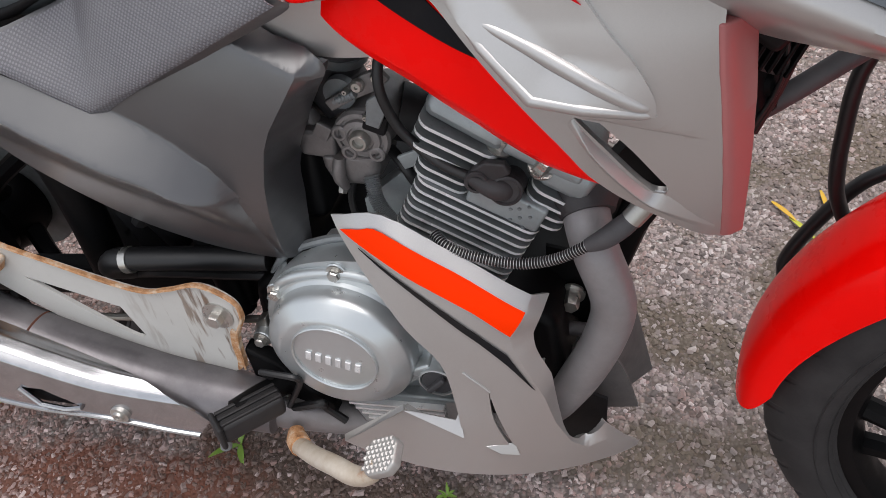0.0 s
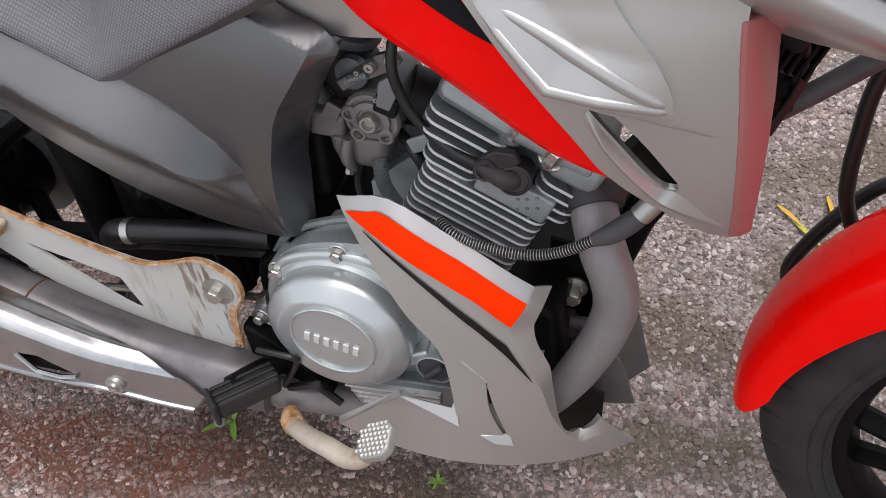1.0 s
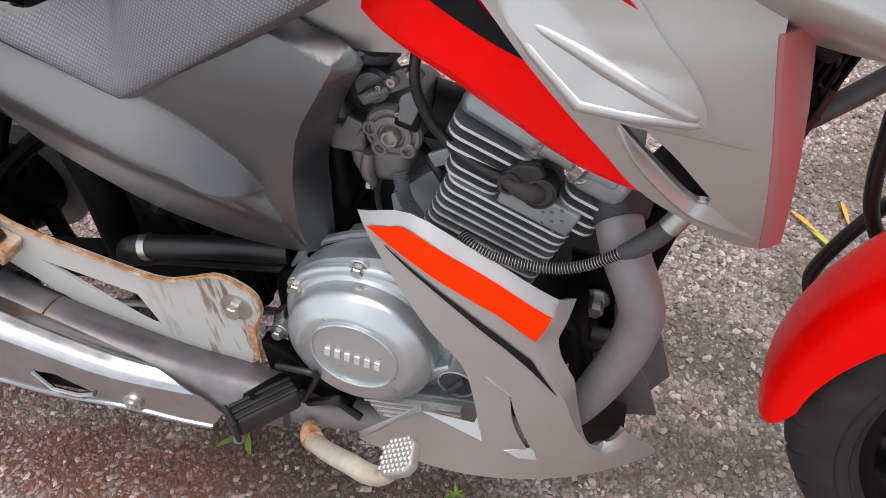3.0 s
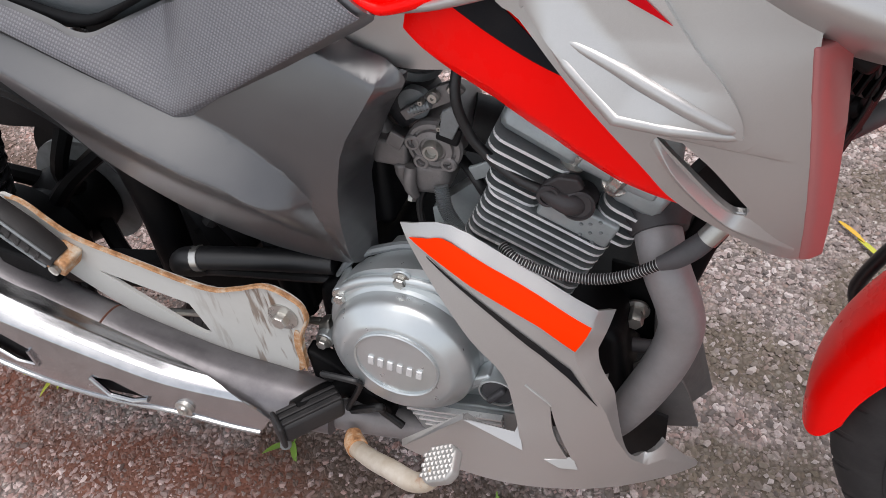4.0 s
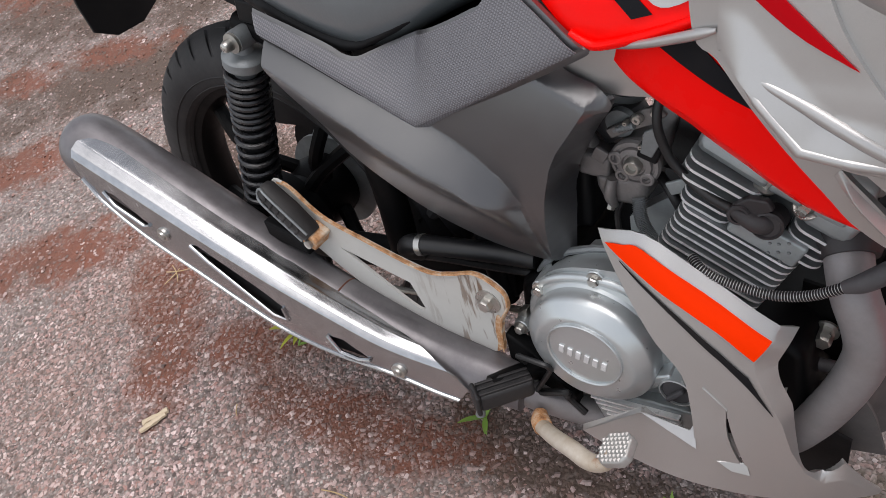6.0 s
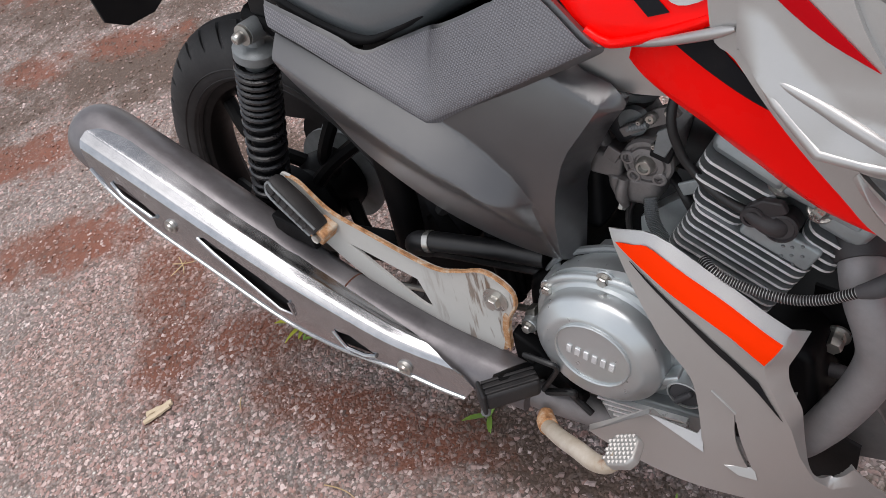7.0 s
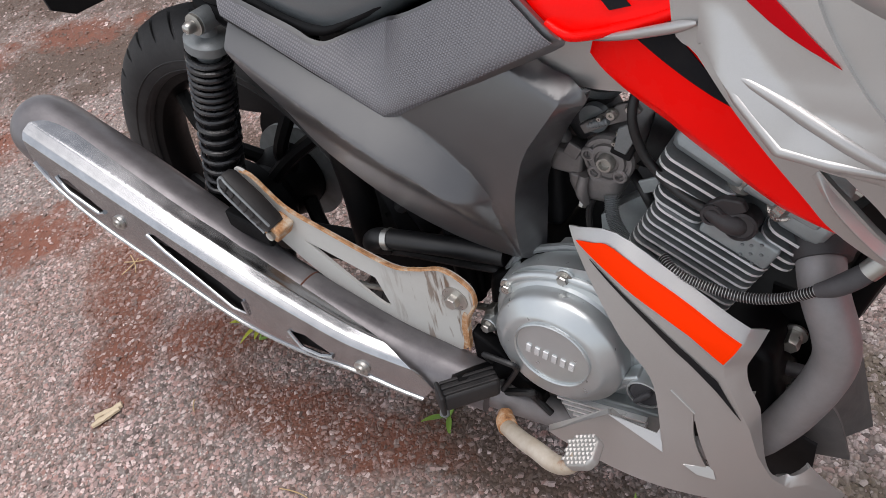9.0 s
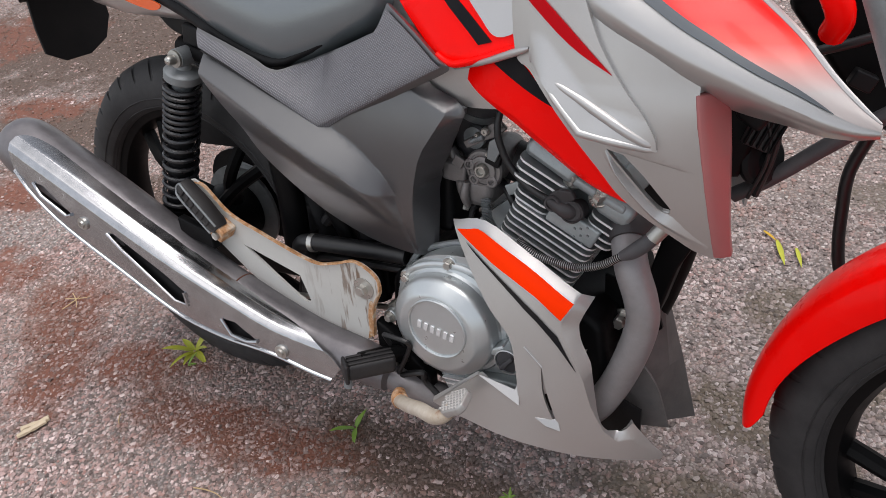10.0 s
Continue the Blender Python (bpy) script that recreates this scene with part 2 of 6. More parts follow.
# olive-brown damp patches beside the front wheel
DAMP = [(0.82, 0.72, 0.13, 0.08, 40), (0.86, 1.05, 0.2, 0.09, 15), (0.62, 0.33, 0.14, 0.06, -20), (0.72, 0.46, 0.1, 0.05, 60), (0.52, 0.16, 0.16, 0.05, 10), (0.60, 0.62, 0.12, 0.06, 30), (1.0, 0.62, 0.16, 0.07, -30), (0.42, 0.02, 0.14, 0.05, -5)]
# dark mossy ground beyond the rear wheel; dark brown ground below the engine
DARK_GROUND = [(-2.4, 1.35, 1.7, 0.6, 12), (-1.75, 0.76, 0.6, 0.25, 25), (-2.6, 0.2, 0.7, 0.5, 20), (-1.0, 0.5, 0.3, 0.15, 0), (0.06, 0.05, 0.22, 0.08, 0), (0.25, 0.03, 0.16, 0.06, -8)]


def soil_mask(m, patches=None):
    """Patches of soil with ragged outlines."""
    total = None
    warp = m.math("MULTIPLY_ADD", m.noise(7, 6, 0.75), 3.4, -1.7)
    fine = m.math("MULTIPLY_ADD", m.noise(70, 4, 0.7), 1.1, -0.55)
    rag = m.math("ADD", warp, fine)
    for x, y, a, b, turn in patches or SOIL:
        mp = m.add("ShaderNodeMapping")
        mp.vector_type = "TEXTURE"
        mp.inputs["Location"].default_value = (x, y, 0)
        mp.inputs["Rotation"].default_value = (0, 0, radians(turn))
        mp.inputs["Scale"].default_value = (a, b, 1000)
        m.link(m.co, mp.inputs["Vector"])
        ln = m.add("ShaderNodeVectorMath")
        ln.operation = "LENGTH"
        m.link(mp.outputs[0], ln.inputs[0])
        f = m.math("SUBTRACT", 1.2, m.math("ADD", ln.outputs["Value"], rag))
        total = f if total is None else m.math("MAXIMUM", total, f)
    return m.ramp(total, (0.05, 0.0), (0.6, 1.0))


def ground_mat():
    m = Nodes("worn_gravel_surface")
    cell = m.add("ShaderNodeTexVoronoi", Scale=170.0, Randomness=1.0)
    m.link(m.co, cell.inputs["Vector"])
    sep = m.add("ShaderNodeSeparateColor")
    m.link(cell.outputs["Color"], sep.inputs[0])
    c = m.ramp(sep.outputs[0], (0.0, (0.15, 0.13, 0.125)), (0.35, (0.27, 0.232, 0.217)), (0.62, (0.36, 0.305, 0.287)), (0.8, (0.3, 0.215, 0.185)), (1.0, (0.6, 0.57, 0.54)))
    c = m.mix(m.ramp(cell.outputs["Distance"], (0.35, 0.0), (0.8, 1.0)), c, (0.13, 0.105, 0.095))
    c = m.mix(m.ramp(m.noise(2.2, 5, 0.65), (0.42, 0.0), (0.72, 0.5)), c, (0.18, 0.125, 0.105))
    mask = soil_mask(m)
    soil = m.mix(m.noise(40, 6, 0.7), m.mix(m.ramp(m.noise(4, 3), (0.4, 0.0), (0.6, 1.0)), (0.04, 0.024, 0.019), (0.12, 0.038, 0.023)), (0.26, 0.095, 0.056))
    brown_ground = m.mix(m.noise(90, 5, 0.7), (0.022, 0.015, 0.01), (0.15, 0.097, 0.072))
    c = m.mix(m.math("MULTIPLY", soil_mask(m, DARK_GROUND), 0.92), c, brown_ground)
    c = m.mix(m.math("MULTIPLY", soil_mask(m, DAMP), 0.7), c, (0.085, 0.066, 0.042))
    m.set(color=m.mix(m.math("MULTIPLY", mask, 0.95), c, soil), rough=0.8)
    m.bump(m.math("SUBTRACT", 1.0, cell.outputs["Distance"]), 0.7, 0.004)
    m.bump(m.noise(500, 4), 0.4, 0.001)
    return m.mat


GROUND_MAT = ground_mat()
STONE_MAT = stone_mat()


def leaf_mat(name, a, b):
    m = Nodes(name)
    m.set(color=m.mix(m.noise(60, 3), a, b), rough=0.5)
    return m.mat


SOOT = plastic("sooty_heat_dulled_surface", (0.028, 0.024, 0.026), 0.5, 0.5, 300, 0.4, (0.075, 0.068, 0.07))
DUSTY_BOOT = plastic("dusty_grey_rubber", (0.05, 0.048, 0.052), 0.6, 0.5, 400, 0.4, (0.13, 0.12, 0.125))
MUD_GREY = plastic("dusty_mud_shield_plastic", (0.075, 0.07, 0.07), 0.6, 0.6, 300, 0.3, (0.16, 0.14, 0.135))
PEDAL_STEEL = metal_mat("worn_bright_steel", (0.44, 0.43, 0.415), 0.4, 500, 0.15, 0.5, 0.2, (0.3, 0.26, 0.22))
GREEN = leaf_mat("fresh_green_leaf", (0.1, 0.22, 0.03), (0.24, 0.36, 0.05))
YELLOW = leaf_mat("yellowed_leaf", (0.5, 0.38, 0.02), (0.6, 0.3, 0.03))
YELLOW_GREEN = leaf_mat("yellow_green_leaf", (0.3, 0.38, 0.03), (0.5, 0.45, 0.04))
WOOD = leaf_mat("pale_split_wood", (0.42, 0.33, 0.22), (0.6, 0.5, 0.36))
STRAW = leaf_mat("dry_straw", (0.42, 0.3, 0.14), (0.58, 0.42, 0.24))
REFLECTOR = paint("orange_lens", (0.8, 0.12, 0.02), 0.0, 0.15, 0.8, 0.02)


# ---- building helpers ----
def link_mesh(name, bm, mat, parent=None, label="", smooth=40, bevel=0.0, solid=0.0, segments=2, even=True):
    me = bpy.data.meshes.new(name)
    bmesh.ops.recalc_face_normals(bm, faces=bm.faces)
    bm.to_mesh(me)
    bm.free()
    return finish(name, me, mat, parent, label, smooth, bevel, solid, segments, even)


def thicken(me, depth):
    """Gives a skin an inner face and rims."""
    bm = bmesh.new()
    bm.from_mesh(me)
    bm.normal_update()
    inner = {v: bm.verts.new(v.co - v.normal * depth) for v in list(bm.verts)}
    for f in list(bm.faces):
        bm.faces.new([inner[v] for v in reversed(f.verts)]).material_index = f.material_index
        for lp in f.loops:
            if len(lp.edge.link_faces) == 1:
                a, b = lp.vert, lp.link_loop_next.vert
                bm.faces.new((b, a, inner[a], inner[b])).material_index = f.material_index
    bm.to_mesh(me)
    bm.free()


def finish(name, me, mat, parent=None, label="", smooth=40, bevel=0.0, solid=0.0, segments=2, even=True):
    for mt in mat if isinstance(mat, list) else [mat]:
        me.materials.append(mt)
    if solid:
        thicken(me, solid)
    if smooth:
        me.shade_smooth()
        me.set_sharp_from_angle(angle=radians(smooth))
    ob = new(name, me)
    if parent:
        ob.parent = parent
    if bevel:
        md = ob.modifiers.new("rounded_edges", "BEVEL")
        md.width, md.segments, md.limit_method, md.angle_limit = bevel, segments, "ANGLE", radians(32)
        md.harden_normals = not even
        if even:
            md = ob.modifiers.new("even_normals", "WEIGHTED_NORMAL")
            md.keep_sharp = False
    if label:
        tagged(ob, label)
    return ob


def part(name, bm, mat, parent, label="", **kw):
    return link_mesh(name, bm, mat, parent, label, **kw)


def curve_points(pts, n=6, closed=False):
    """A smooth run through the points (Catmull-Rom)."""
    p = [Vector(q) for q in pts]
    out, m = [], len(p)
    for i in range(m if closed else m - 1):
        a = p[i - 1] if closed or i else p[0] * 2 - p[1]
        b, c = p[i], p[(i + 1) % m]
        d = p[(i + 2) % m] if closed or i + 2 < m else p[-1] * 2 - p[-2]
        for k in range(n):
            t = k / n
            out.append(0.5 * ((2 * b) + (c - a) * t + (2 * a - 5 * b + 4 * c - d) * t * t + (3 * b - a - 3 * c + d) * t ** 3))
    if not closed:
        out.append(p[-1])
    return out


def tube(pts, radius, n=8, seg=12, closed_ends=True, bm=None, ridges=0, depth=0.0):
    """A round tube along a smooth run; radius is a number or one number for each point given."""
    bm = bm or bmesh.new()
    run = curve_points(pts, n)
    if isinstance(radius, (int, float)):
        rad = [radius] * len(run)
    else:
        rad = [v.x for v in curve_points([(r, 0, 0) for r in radius], n)]
    if ridges:
        rad = [r + (depth if i % 2 else -depth) for i, r in enumerate(rad)]
    rings, side = [], None
    for i, c in enumerate(run):
        way = (run[min(i + 1, len(run) - 1)] - run[max(i - 1, 0)]).normalized()
        side = (side - way * side.dot(way)).normalized() if side else way.orthogonal().normalized()
        up = way.cross(side)
        rings.append([bm.verts.new(c + (side * math.cos(2 * math.pi * k / seg) + up * math.sin(2 * math.pi * k / seg)) * rad[i]) for k in range(seg)])
    for a, b in zip(rings, rings[1:]):
        for k in range(seg):
            bm.faces.new((a[k], a[(k + 1) % seg], b[(k + 1) % seg], b[k]))
    if closed_ends:
        bm.faces.new(rings[0][::-1])
        bm.faces.new(rings[-1])
    return bm


def lathe(profile, centre, axis, seg=48, bm=None, close=True):
    """Turns a profile of (radius, distance along the axis) round an axis."""
    bm = bm or bmesh.new()
    ax = Vector(axis).normalized()
    s = ax.orthogonal().normalized()
    u = ax.cross(s)
    c = Vector(centre)
    rings = []
    for r, h in profile:
        rings.append([bm.verts.new(c + ax * h + (s * math.cos(2 * math.pi * k / seg) + u * math.sin(2 * math.pi * k / seg)) * max(r, 1e-4)) for k in range(seg)])
    for a, b in zip(rings, rings[1:]):
        for k in range(seg):
            bm.faces.new((a[k], a[(k + 1) % seg], b[(k + 1) % seg], b[k]))
    if close:
        bm.faces.new(rings[0][::-1])
        bm.faces.new(rings[-1])
    return bm


def box(size, m, bm=None):
    bm = bm or bmesh.new()
    bmesh.ops.create_cube(bm, size=1.0, matrix=m @ Matrix.Diagonal((*size, 1)))
    return bm


def hexagon(centre, axis, r, h, bm=None):
    return lathe([(r, 0), (r, h * 0.8), (r * 0.86, h)], centre, axis, 6, bm)


def loft(sections, bm=None, caps=True):
    """Joins closed sections, each a list of the same number of points."""
    bm = bm or bmesh.new()
    rings = [[bm.verts.new(p) for p in s] for s in sections]
    n = len(rings[0])
    for a, b in zip(rings, rings[1:]):
        for k in range(n):
            bm.faces.new((a[k], a[(k + 1) % n], b[(k + 1) % n], b[k]))
    if caps:
        bm.faces.new(rings[0][::-1])
        bm.faces.new(rings[-1])
    return bm


def outline(pts, n=4):
    """Rounds an outline of (x, z); a point with a third entry stays a corner."""
    out, m = [], len(pts)
    for i in range(m):
        a, b, c, d = pts[i - 1], pts[i], pts[(i + 1) % m], pts[(i + 2) % m]
        pa, pb, pc, pd = (Vector((*q[:2], 0)) for q in (a, b, c, d))
        if len(b) > 2:
            pa = pb * 2 - pc
        if len(c) > 2:
            pd = pc * 2 - pb
        for k in range(n):
            t = k / n
            v = 0.5 * ((2 * pb) + (pc - pa) * t + (2 * pa - 5 * pb + 4 * pc - pd) * t * t + (3 * pb - pa - 3 * pc + pd) * t ** 3)
            out.append((v.x, v.y))
    return out


def sheet(pts, surface, holes=(), step=0.012, n=4, folds=()):
    """A skin over an outline of (x, z), its y given by surface(x, z), outside towards -y; surface may also return a whole point."""
    bm = bmesh.new()
    edges = []
    for loop in (pts, *holes):
        vs = [bm.verts.new((x, 0, z)) for x, z in outline(loop, n)]
        edges += [bm.edges.new((vs[i], vs[(i + 1) % len(vs)])) for i in range(len(vs))]
    bmesh.ops.triangle_fill(bm, use_beauty=True, use_dissolve=False, edges=edges, normal=(0, -1, 0))
    xs = [v.co.x for v in bm.verts]
    zs = [v.co.z for v in bm.verts]
    for lo, hi, no in ((min(xs), max(xs), (1, 0, 0)), (min(zs), max(zs), (0, 0, 1))):
        q = math.floor(lo / step) * step + step
        while q < hi:
            bmesh.ops.bisect_plane(bm, geom=bm.verts[:] + bm.edges[:] + bm.faces[:], plane_co=Vector(no) * q, plane_no=no, dist=1e-6)
            q += step
    for fold in folds:
        for (xa, za), (xb, zb) in zip(fold, fold[1:]):
            bmesh.ops.bisect_plane(bm, geom=bm.verts[:] + bm.edges[:] + bm.faces[:], plane_co=(xa, 0, za), plane_no=(za - zb, 0, xb - xa), dist=1e-6)
    for v in bm.verts:
        at = surface(v.co.x, v.co.z)
        v.co = at if isinstance(at, Vector) else (v.co.x, at, v.co.z)
    for f in bm.faces:
        f.normal_update()
        if f.normal.y > 0:
            f.normal_flip()
    return bm


def panel(name, pts, surface, mat, parent, label="", solid=0.006, bevel=0.002, holes=(), step=0.012, n=4, mirror=False, folds=(), smooth=50):
    bm = sheet(pts, surface, holes, step, n, folds)
    if mirror:
        for v in bm.verts:
            v.co.y = 2 * mid(v.co.x) - v.co.y
        bmesh.ops.reverse_faces(bm, faces=bm.faces)
    me = bpy.data.meshes.new(name)
    bm.to_mesh(me)
    bm.free()
    return finish(name, me, mat, parent, label, smooth, bevel, solid, even=False)


def mid(x):
    """The middle of the machine at x: it stands a little askew to the axes."""
    return -0.055 * (x + 0.32)


def ease(d, w=0.006):
    """max(0, d) with a soft bend."""
    return 0.5 * (d + math.sqrt(d * d + w * w))


def table(x, pts):
    """A value read off a run of (place, value)."""
    for (a, ya), (b, yb) in zip(pts, pts[1:]):
        if x <= b:
            return ya + (yb - ya) * max(0.0, (x - a) / (b - a))
    return pts[-1][1]


def flow(x, pts):
    """As table, but bending smoothly through the points."""
    n = len(pts)
    k = min(max(sum(1 for p in pts if p[0] <= x) - 1, 0), n - 2)
    slope = lambda i: (pts[min(i + 1, n - 1)][1] - pts[max(i - 1, 0)][1]) / (pts[min(i + 1, n - 1)][0] - pts[max(i - 1, 0)][0])
    (xa, ya), (xb, yb) = pts[k], pts[k + 1]
    h = xb - xa
    t = (x - xa) / h
    if t < 0 or t > 1:
        return ya + (x - xa) * slope(k) if t < 0 else yb + (x - xb) * slope(k + 1)
    return (2 * t ** 3 - 3 * t * t + 1) * ya + (t ** 3 - 2 * t * t + t) * h * slope(k) + (3 * t * t - 2 * t ** 3) * yb + (t ** 3 - t * t) * h * slope(k + 1)


def lerp(x, a, b, ya, yb):
    t = min(max((x - a) / (b - a), 0.0), 1.0)
    return ya + (yb - ya) * t * t * (3 - 2 * t)


# ---- ground ----
bm = bmesh.new()
bmesh.ops.create_grid(bm, x_segments=2, y_segments=2, size=150)
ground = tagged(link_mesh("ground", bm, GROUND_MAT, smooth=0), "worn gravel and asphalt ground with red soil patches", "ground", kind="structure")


def gravel(name, count, x0, x1, y0, y1, small, large, seed, clear=None):
    """Small broken stones half sunk in the ground, in one mesh."""
    rng = np.random.default_rng(seed)
    ico = np.array([(1, 0, 0), (-1, 0, 0), (0, 1, 0), (0, -1, 0), (0, 0, 1), (0, 0, -1), (0.6, 0.6, 0.6), (-0.6, -0.6, 0.6)])
    faces = np.array([(0, 2, 6), (2, 4, 6), (4, 0, 6), (1, 3, 7), (3, 4, 7), (4, 1, 7), (2, 1, 4), (3, 0, 4), (2, 0, 5), (1, 2, 5), (3, 1, 5), (0, 3, 5)])
    pos = np.stack([rng.uniform(x0, x1, count), rng.uniform(y0, y1, count)], 1)
    if clear:
        pos = pos[~((pos[:, 0] > clear[0]) & (pos[:, 0] < clear[1]) & (pos[:, 1] > clear[2]) & (pos[:, 1] < clear[3]))]
    count = len(pos)
    size = small + (large - small) * rng.random(count) ** 2.2
    jag = ico[None] * (1 + rng.uniform(-0.32, 0.32, (count, 8, 1)))
    jag = jag * np.stack([rng.uniform(0.7, 1.35, count), rng.uniform(0.7, 1.2, count), rng.uniform(0.45, 0.8, count)], 1)[:, None]
    a = rng.uniform(0, 2 * math.pi, count)
    ca, sa = np.cos(a)[:, None], np.sin(a)[:, None]
    x = jag[:, :, 0] * ca - jag[:, :, 1] * sa
    y = jag[:, :, 0] * sa + jag[:, :, 1] * ca
    v = np.stack([x, y, jag[:, :, 2]], 2) * size[:, None, None] / 2
    v[:, :, :2] += pos[:, None]
    v[:, :, 2] += (rng.uniform(-0.12, 0.2, count) * size)[:, None]
    f = (faces[None] + (np.arange(count) * 8)[:, None, None]).reshape(-1, 3)
    me = bpy.data.meshes.new(name)
    me.from_pydata(v.reshape(-1, 3).tolist(), [], f.tolist())
    return finish(name, me, STONE_MAT, smooth=0)


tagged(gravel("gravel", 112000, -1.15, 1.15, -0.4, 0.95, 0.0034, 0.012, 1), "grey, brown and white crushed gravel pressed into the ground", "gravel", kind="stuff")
tagged(gravel("gravel", 95000, -3.6, 1.6, -0.9, 2.4, 0.005, 0.0145, 2, (-1.15, 1.15, -0.4, 0.95)), "loose grey-brown gravel further out on the ground", "gravel", kind="stuff")


# ---- motorcycle: x forward, y to its left, z up; it leans away on its stand ----
bike = tagged(new("motorcycle"), "silver, red and dark grey motorcycle leaning on rough gravel", "motorcycle")
bike.empty_display_size = 0.2
bike.matrix_world = pose(0, 0.147, 0, -11, 0, 0)
LEFT = Vector((0, 1, 0))

# --- wheels ---
STEER = Matrix.Translation((0.9313, -0.1044, 0.2773)) @ Matrix.Rotation(radians(STEER_DEG), 4, "Z") @ Matrix.Rotation(radians(2.7), 4, "X") @ Matrix.Translation((-0.935, 0, -0.30))


def wheel(name, cx, cz, radius, half, rim_r, m, label, tread, depth):
    """An alloy wheel with its tyre; half is half the tyre's width."""
    c = m @ Vector((cx, 0, cz))
    ax = m.to_3x3() @ LEFT
    s = m.to_3x3() @ Vector((1, 0, 0))
    u = s.cross(ax) * -1
    steps = (0.0, 0.05, 0.15, 0.2, 0.45, 0.75)
    seg = 38 * len(steps)
    wall = radius - rim_r
    prof = [(rim_r - 0.004, -half * 0.62)]
    for i in range(33):
        a = math.pi * (i / 32 - 0.5) * 1.5
        prof.append((rim_r + wall * (0.36 + 0.64 * max(math.cos(a), -0.55)), half * math.sin(a)))
    prof.append((rim_r - 0.004, half * 0.62))
    bm = bmesh.new()
    rings = []
    for r, h in prof:
        ring = []
        lat = abs(h) / half
        slant = lat * tread
        for k in range(seg):
            period, place = divmod(k, len(steps))
            t = 2 * math.pi * (period + steps[place] + slant + (0.5 if h > 0 else 0.0) * min(1.0, lat * 8)) / 38
            cut = depth if place in (1, 2) and lat > 0.2 and rim_r + wall * 0.62 < r else 0.0
            if 0.09 < lat < 0.19 and r > radius - 0.02:
                cut = 0.004
            ring.append(bm.verts.new(c + ax * h + (s * math.cos(t) + u * math.sin(t)) * (r - cut)))
        rings.append(ring)
    for a, b in zip(rings, rings[1:]):
        for k in range(seg):
            bm.faces.new((a[k], a[(k + 1) % seg], b[(k + 1) % seg], b[k]))
    rim = lathe([(rim_r + 0.004, -half * 0.62), (rim_r - 0.002, -half * 0.66), (rim_r - 0.014, -half * 0.55), (rim_r - 0.022, -half * 0.2), (rim_r - 0.022, half * 0.2), (rim_r - 0.014, half * 0.55),
                 (rim_r - 0.002, half * 0.66), (rim_r + 0.004, half * 0.62)], c, ax, 96, close=False)
    lathe([(0.02, -0.075), (0.055, -0.06), (0.062, -0.03), (0.05, 0.0), (0.062, 0.03), (0.055, 0.06), (0.02, 0.075)], c, ax, 40, rim)
    rim_ob = part(name, rim, FRAME_BLACK, bike, label)
    part("tyre", bm, TYRE_MAT, rim_ob, "black road tyre with curved tread grooves", smooth=22)
    for lat_s in (-1, 1):
        for a in (1.75, 2.05, 2.3):
            r, l = rim_r + wall * (0.36 + 0.64 * max(math.cos(a), -0.55)), half * math.sin(a) * lat_s
            part("sidewall_rib", lathe([(r - 0.0022, l - 0.001 * lat_s), (r, l + 0.0014 * lat_s), (r + 0.0022, l - 0.001 * lat_s)], c, ax, 96, close=False), TYRE_MAT, rim_ob)
    for k in range(5):
        for d in (-0.14, 0.14):
            t = 2 * math.pi * k / 5 + 0.4
            way = s * math.cos(t) + u * math.sin(t)
            way2 = s * math.cos(t + d) + u * math.sin(t + d)
            part("spoke", tube([c + way * 0.045 - ax * 0.028 * (1 if d > 0 else -1), c + (way + way2) * 0.5 * 0.13 - ax * 0.02, c + way2 * (rim_r - 0.015)], [0.013, 0.011, 0.012], 4, 8), FRAME_BLACK, rim_ob)
    return rim_ob


rear = wheel("rear_wheel", -0.322, 0.307, 0.307, 0.045, 0.225, Matrix.Identity(4), "black alloy rear wheel", 0.9, 0.0045)
front = wheel("front_wheel", 0.935, 0.30, 0.294, 0.044, 0.228, STEER, "black alloy front wheel", 0.8, 0.0018)
part("hub_drum", lathe([(0.02, -0.085), (0.075, -0.075), (0.08, -0.05), (0.08, -0.03)], (-0.322, 0, 0.307), LEFT, 40), FRAME_BLACK, rear)

# front fender: a narrow arched shell round the wheel, its rear end rounded
bm = bmesh.new()
rows_f = []
for i in range(57):
    row = []
    for j in range(33):
        q = j / 16 - 1
        a = radians(35 + (182.5 - 3.0 * q * q - 5.5 * abs(q) ** 8 - 35) * i / 56)
        edge_r = lerp(math.degrees(a), 140, 172, 0.279, 0.289)
        lat = math.copysign(abs(math.sin(q * 1.5708)) ** 0.9, q) * 0.057
        crown = 0.322 - 0.004 * lerp(math.degrees(a), 172, 187, 0.0, 1.0)
        r = crown - (crown - edge_r) * abs(q) ** 2.3 + 0.003 * math.exp(-((abs(q) - 0.58) / 0.09) ** 2) * lerp(math.degrees(a), 120, 158, 1.0, 0.0)
        row.append(bm.verts.new(STEER @ Vector((0.935 + r * math.cos(a), lat, 0.30 + r * math.sin(a)))))
    rows_f.append(row)
for a, b in zip(rows_f, rows_f[1:]):
    for k in range(32):
        bm.faces.new((a[k], b[k], b[k + 1], a[k + 1]))
fender = part("front_fender", bm, RED, bike, "glossy red front fender", smooth=60, solid=0.004, bevel=0.0015)

